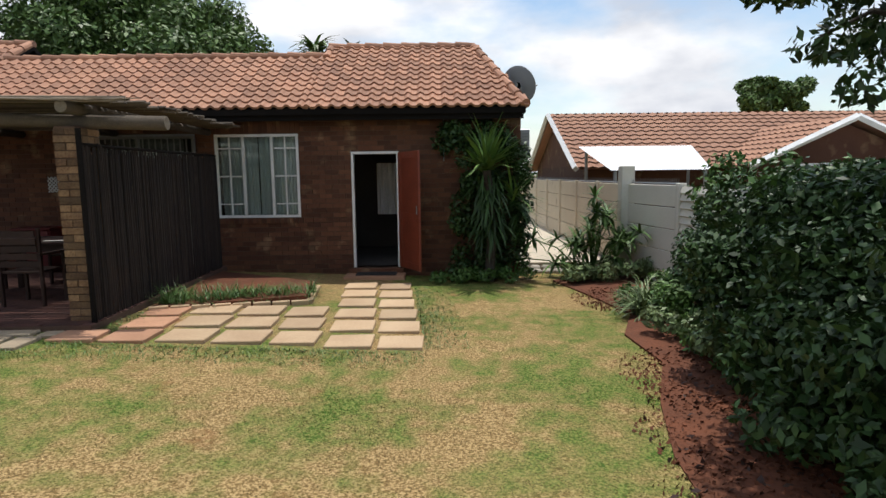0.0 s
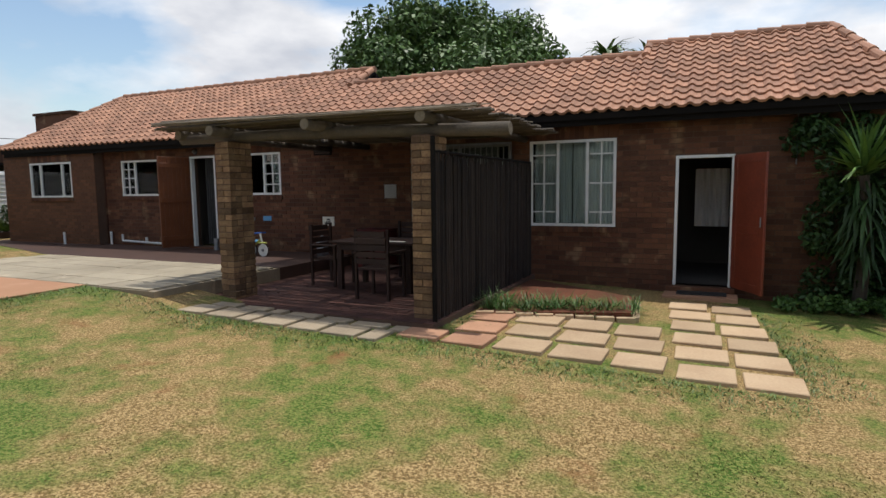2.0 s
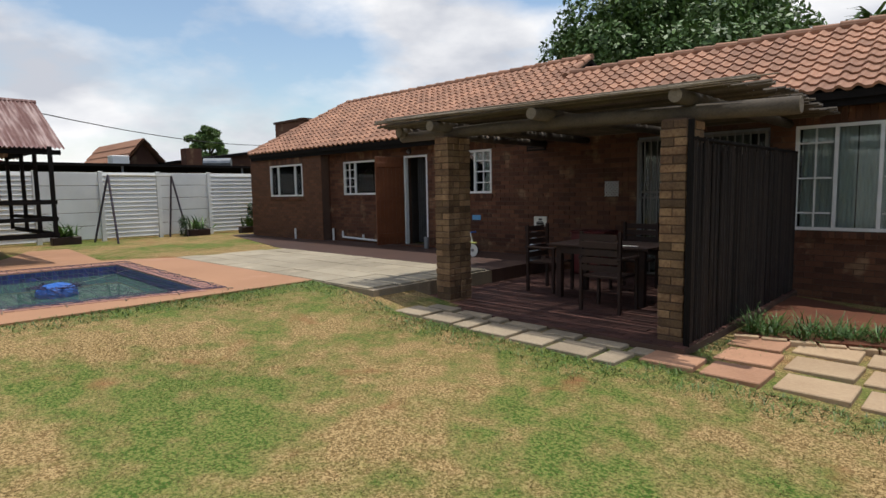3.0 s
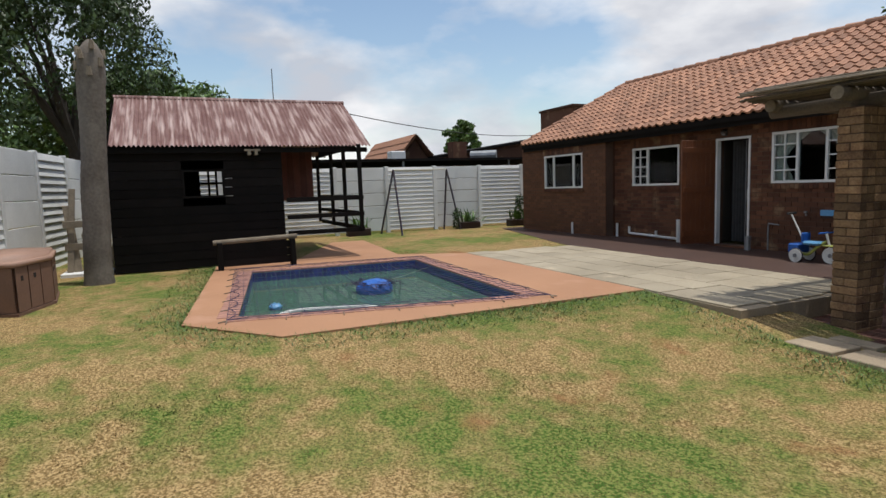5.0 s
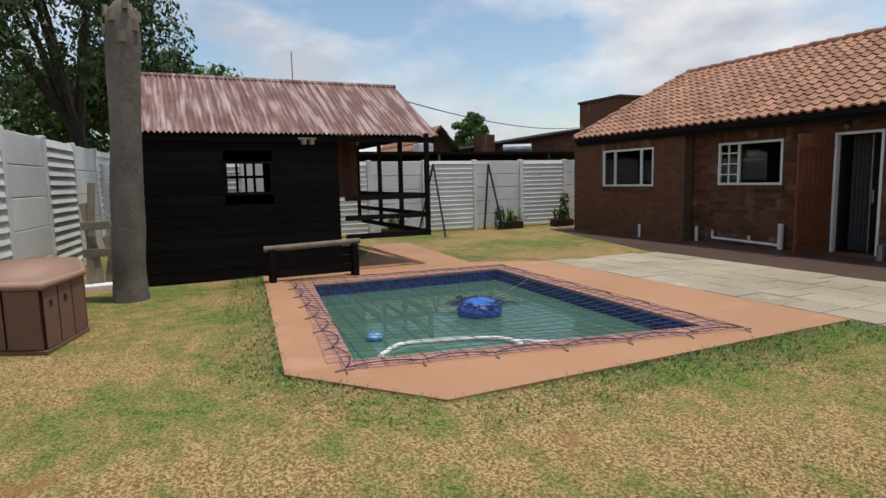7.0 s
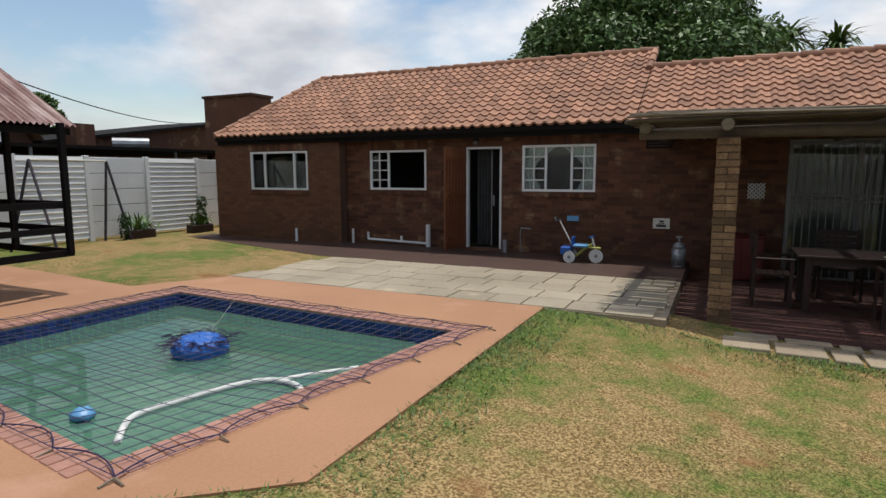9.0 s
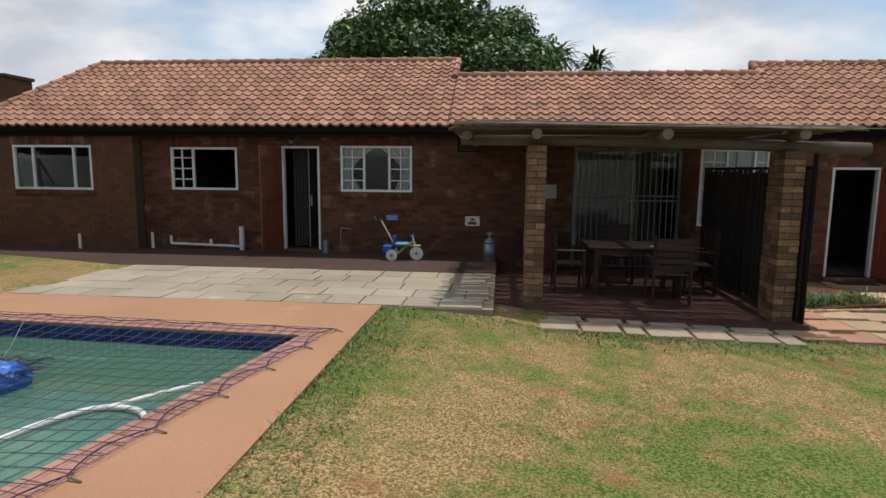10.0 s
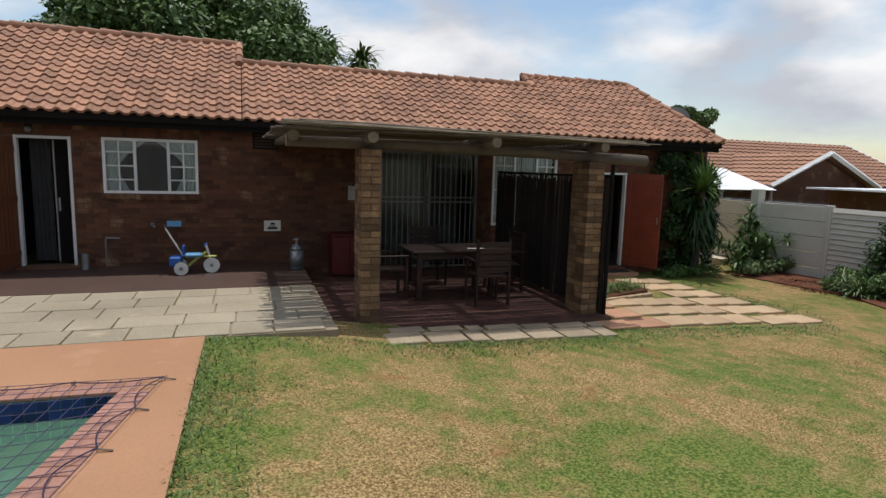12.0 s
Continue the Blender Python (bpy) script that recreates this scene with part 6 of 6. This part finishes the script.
def chair(x, y, rz):
    c = thing("patio_chair", "dark slatted wooden patio armchair", "chair", "chairs round the table")
    for k in range(5):
        part("seat_slat", boxed(-0.24, 0.24, -0.22 + k * 0.09, -0.14 + k * 0.09, 0.42, 0.445), M["wood_brown"], c)
    for k in range(5):
        part("back_slat", boxed(-0.24, 0.24, 0.21 + 0.012 * k, 0.235 + 0.012 * k, 0.50 + k * 0.095, 0.575 + k * 0.095), M["wood_brown"], c)
    for sx in (-0.27, 0.24):
        part("front_leg", boxed(sx, sx + 0.035, -0.24, -0.2, 0, 0.64), M["wood_brown"], c)
        part("back_leg", boxed(sx, sx + 0.035, 0.2, 0.24, 0, 0.98), M["wood_brown"], c)
        part("armrest", boxed(sx - 0.01, sx + 0.045, -0.26, 0.26, 0.641, 0.67, 0.008), M["wood_brown"], c)
    c.matrix_world = pose(x, y, 0.085, 0, 0, rz)
    return c


table()
ch0 = chair(-3.85, 8.15, 180)
copy_thing(ch0, pose(-5.2, 8.9, 0.085, 0, 0, 90))
copy_thing(ch0, pose(-3.2, 9.0, 0.085, 0, 0, -90))
copy_thing(ch0, pose(-4.3, 9.75, 0.085, 0, 0, 0))
paper = thing("folded_paper", "white folded paper lying on the patio table", "paper")
part("sheet", boxed(-4.0, -3.72, 8.6, 8.68, 0.836, 0.842), M["sign_white"], paper)

sg = thing("wall_sign", "small white enamel sign with dark lettering", "sign")
part("plate", boxed(-6.99, -6.70, WALL_Y - 0.03, WALL_Y - 0.014, 0.87, 1.06, 0.003), M["sign_white"], sg)
for a in ((-6.88, -6.80, 0.985, 1.02), (-6.93, -6.76, 0.90, 0.945), (-6.90, -6.79, 0.955, 0.97)):
    part("lettering", boxed(a[0], a[1], WALL_Y - 0.033, WALL_Y - 0.031, a[2], a[3]), M["ink"], sg)
bp = thing("wall_plaque", "small blue plaque with a row of hooks", "plaque")
part("plate", boxed(-8.58, -8.35, WALL_Y - 0.03, WALL_Y - 0.014, 0.96, 1.06, 0.003), M["blue_pale"], bp)
for k in range(5):
    part("hook", bar((-8.55 + 0.045 * k, WALL_Y - 0.03, 0.95), (-8.55 + 0.045 * k, WALL_Y - 0.05, 0.92), 0.006, 5), M["ink"], bp)
tap = thing("garden_tap", "brass garden tap on the kitchen wall", "tap")
part("spout", bar((-8.82, WALL_Y, 0.99), (-8.76, WALL_Y - 0.12, 0.97), 0.018), M["metal"], tap)
part("wheel", bar((-8.80, WALL_Y - 0.07, 1.0), (-8.80, WALL_Y - 0.07, 1.03), 0.03, 8), M["metal"], tap)
rail = thing("wall_pipe", "thin bent metal pipe standing against the wall", "pipe")
part("pipe", tube(bmesh.new(), smooth_line([(-9.51, WALL_Y - 0.05, 0.28), (-9.51, WALL_Y - 0.05, 0.74), (-9.46, WALL_Y - 0.05, 0.78), (-9.30, WALL_Y - 0.05, 0.77)]), 0.013, 6), M["metal"], rail)
bol = thing("drain_stub", "short grey drain pipe stub at the door", "pipe")
part("pipe", bar((-9.78, 10.85, 0.28), (-9.78, 10.85, 0.55), 0.055, 12), M["metal"], bol)
dr = thing("waste_pipe", "white plastic waste pipe along the foot of the wall", "pipe")
part("run", bar((-13.15, WALL_Y - 0.06, 0.40), (-11.62, WALL_Y - 0.06, 0.36), 0.027), M["white"], dr)
part("riser", bar((-13.15, WALL_Y - 0.06, 0.40), (-13.15, WALL_Y - 0.06, 0.56), 0.027), M["white"], dr)
part("riser", bar((-12.28, WALL_Y - 0.06, 0.38), (-12.28, WALL_Y - 0.06, 0.50), 0.03), M["white"], dr)
part("gully_riser", bar((-11.6, WALL_Y - 0.07, 0.28), (-11.6, WALL_Y - 0.07, 0.78), 0.055, 12), M["white"], dr)
for x, h in ((-14.95, 0.6), (-13.55, 0.62)):
    st = thing("drain_stub", "short white vent pipe at the foot of the wall", "pipe")
    part("pipe", bar((x, BUMP_Y - 0.12 if x < -14 else WALL_Y - 0.08, 0.27), (x, BUMP_Y - 0.12 if x < -14 else WALL_Y - 0.08, h), 0.03), M["white"], st)
vent = thing("lattice_vent", "white diamond lattice panel on the patio wall", "lattice")
for k in range(5):
    f = k / 4 * 0.26
    for a, b in (((-5.48 + f, 1.44), (-5.48 + 0.26, 1.70 - f)), ((-5.48, 1.44 + f), (-5.48 + 0.26 - f, 1.70)), ((-5.48 + f, 1.70), (-5.48 + 0.26, 1.44 + f)), ((-5.48, 1.70 - f), (-5.48 + 0.26 - f, 1.44))):
        if (Vector(a) - Vector(b)).length > 0.03:
            part("strip", bar((a[0], WALL_Y - 0.03, a[1]), (b[0], WALL_Y - 0.03, b[1]), 0.011, 4), M["white"], vent)
ab = thing("air_brick", "dark square vent grille under the eave", "vent")
part("frame", boxed(-7.16, -6.72, WALL_Y - 0.03, WALL_Y - 0.013, 2.32, 2.62), M["wood_dark"], ab)
for k in range(5):
    part("slat", boxed(-7.13, -6.75, WALL_Y - 0.038, WALL_Y - 0.031, 2.35 + k * 0.05, 2.38 + k * 0.05), M["wood_brown"], ab)
for x in (-6.2, -10.5):
    sp = thing("wall_lamp", "small dark bulkhead lamp under the eave", "lamp")
    part("base", boxed(x - 0.05, x + 0.05, WALL_Y - 0.05, WALL_Y - 0.013, 2.46, 2.58, 0.01), M["ink"], sp)
    part("shade", bar((x, WALL_Y - 0.09, 2.5), (x, WALL_Y - 0.05, 2.53), 0.045, 12), M["metal"], sp)
cab = thing("wall_cable", "thin pale cable running down from the eave", "cable")
part("cable", bar((1.45, WALL_Y - 0.03, 1.9), (1.45, WALL_Y - 0.03, 2.75), 0.01, 5), M["metal"], cab)
mat_ = thing("door_mat", "dark door mat on the step", "mat")
part("mat", boxed(-0.1, 0.6, 10.66, 10.93, ground_z(0.2) + 0.061, ground_z(0.2) + 0.08), M["rubber"], mat_)

# satellite dish and air conditioner at the east end
sat = thing("satellite_dish", "grey satellite dish on the end of the roof", "satellite dish")
bm = bmesh.new()
rows = []
for k in range(7):
    r0 = 0.37 * k / 6
    rows.append([bm.verts.new((r0 * math.cos(a), r0 * math.sin(a), 0.28 * r0 * r0)) for a in np.linspace(0, 2 * math.pi, 24, endpoint=False)])
for a, b in zip(rows[1:], rows[2:]):
    for k in range(24):
        bm.faces.new((a[k], a[(k + 1) % 24], b[(k + 1) % 24], b[k]))
bm.faces.new(rows[1])
bmesh.ops.remove_doubles(bm, verts=bm.verts[:], dist=0.0005)
ob = part("reflector", bm, M["dish"], sat, "", True)
ob.matrix_basis = Matrix.Translation((2.94, 12.45, 3.38)) @ Matrix.Rotation(radians(50), 4, "Z") @ Matrix.Rotation(radians(70), 4, "Y")
part("arm", bar((2.92, 12.45, 3.42), (2.72, 12.5, 2.75), 0.025), M["metal"], sat)
part("feed_arm", bar((2.94, 12.45, 3.14), (3.35, 12.7, 3.42), 0.015), M["metal"], sat)
ac = thing("air_conditioner", "grey slatted air conditioner box on the end wall", "air conditioner")
part("case", boxed(2.815, 3.10, 12.0, 12.75, 1.95, 2.5, 0.01), M["metal"], ac)
for k in range(9):
    part("slat", boxed(2.83, 3.09, 11.985, 11.998, 1.99 + k * 0.055, 2.015 + k * 0.055), M["dish"], ac)
# paving and stones round the corner
tagged(done("pavement_side", boxed(2.85, 4.7, 11.9, 26.0, -0.5, -0.05), M["fence_cream"]), "pale concrete paving beside the house", "paving", kind="structure")
for k in range(8):
    st = thing("edging_stone", "pale rough stone in the step to the side path", "stone", "edging stones")
    part("stone", boxed(2.9 + 0.2 * (k % 4), 3.08 + 0.2 * (k % 4), 11.45 + 0.2 * (k // 4), 11.63 + 0.2 * (k // 4), -0.3, -0.12 + 0.04 * (k // 4), 0.03), M["stone"], st)

# ---- grass ----
gr = np.random.default_rng(3)
n = 420000
P = np.stack([gr.uniform(-14.5, 4.2, n), gr.uniform(-1.6, 10.6, n)], 1)
near_w = np.exp(-((P[:, 1] - 3.5) / 4.5) ** 2)
P = P[gr.random(n) < near_w + 0.12]


def poly_mask(pts, poly):
    m = np.zeros(len(pts), bool)
    for (x1, y1), (x2, y2) in zip(poly, poly[1:] + poly[:1]):
        if y1 == y2:
            continue
        c = ((y1 > pts[:, 1]) != (y2 > pts[:, 1])) & (pts[:, 0] < (x2 - x1) * (pts[:, 1] - y1) / (y2 - y1) + x1)
        m ^= c
    return m


bad = poly_mask(P, PAVE) | poly_mask(P, POOL) | poly_mask(P, bed)
bad |= (P[:, 0] < -6.3) & (P[:, 1] > 6.4) & (P[:, 0] > -12.9)
bad |= (P[:, 0] > -6.4) & (P[:, 0] < -2.4) & (P[:, 1] > 6.3)
bad |= (P[:, 0] < -2.2) & (P[:, 1] > 8.0) & (P[:, 0] > -12.9)
bad |= (P[:, 0] < -13.5) & (P[:, 1] < 5.3)
for o in [o for o in bpy.data.objects if o.name.startswith("stepping_slab")]:
    c = np.array([v.co[:] for v in o.data.vertices])
    lo, hi = c.min(0), c.max(0)
    bad |= (P[:, 0] > lo[0] - 0.01) & (P[:, 0] < hi[0] + 0.01) & (P[:, 1] > lo[1] - 0.01) & (P[:, 1] < hi[1] + 0.01)
P = P[~bad]
n = len(P)
z = np.interp(P[:, 0], (-8.0, -7.6, -6.45, -6.15, -5.6, -3.0, -1.6, 1.0, 4.0), (0.285, 0.28, 0.205, 0.165, 0.09, 0.02, -0.04, -0.14, -0.2)) - 0.012
az, ln = gr.uniform(0, 6.28, n), gr.uniform(0.006, 0.026, n)
w = 0.0055
base = np.stack([P[:, 0], P[:, 1], z], 1)
side = np.stack([np.cos(az) * w, np.sin(az) * w, np.zeros(n)], 1)
tipv = base + np.stack([gr.normal(0, 0.03, n), gr.normal(0, 0.03, n), ln], 1)
V = np.stack([base - side, base + side, tipv], 1).reshape(-1, 3)
me = bpy.data.meshes.new("grass")
me.vertices.add(3 * n)
me.vertices.foreach_set("co", V.ravel())
me.loops.add(3 * n)
me.polygons.add(n)
me.polygons.foreach_set("loop_start", np.arange(0, 3 * n, 3))
me.loops.foreach_set("vertex_index", np.arange(3 * n))
me.update(calc_edges=True)
me.materials.append(M["blade"])
tagged(new("grass", me), "short patchy lawn grass, straw and green", "grass", kind="stuff")

# longer grass along the paving edges
pts = []
for line in (PAVE[:4], [(-7.7, 6.42), (-6.2, 6.38), (-5.8, 6.3), (-2.7, 6.22)], [(-2.7, 6.55), (1.2, 6.5)], [(1.2, 6.6), (0.95, 9.9)], [(-2.5, 7.0), (-2.3, 8.0)]):
    for p, q in zip(line, line[1:]):
        p, q = Vector(p), Vector(q)
        m = int((q - p).length * 750)
        for k in range(m):
            c = p.lerp(q, gr.random())
            w2 = 0.50 * gr.random() ** 2
            d = (q - p).normalized()
            c = c + Vector((d.y, -d.x)) * w2
            pts.append((c.x, c.y, ground_z(c.x) - 0.01))
ob = blades("edge_grass", pts, 0.08, 0.008, M["grass_green"], None, 91, 0.55, 0.5)
tagged(ob, "longer grass fringing the paving edges", "grass", kind="stuff")

# ---- wall bricks nearest the walk ----
shared = {}
for b in near:
    key = (round(b[1] - b[0], 3), round(b[3] - b[2], 3))
    if key not in shared:
        ob = done("brick", boxed(0, b[1] - b[0], 0, b[3] - b[2], 0, 0.073), M["brick_piece"], wall_north)
        shared[key] = ob.data
    else:
        ob = new("brick", shared[key])
        ob.parent = wall_north
    ob.location = (b[0], b[2], b[4])
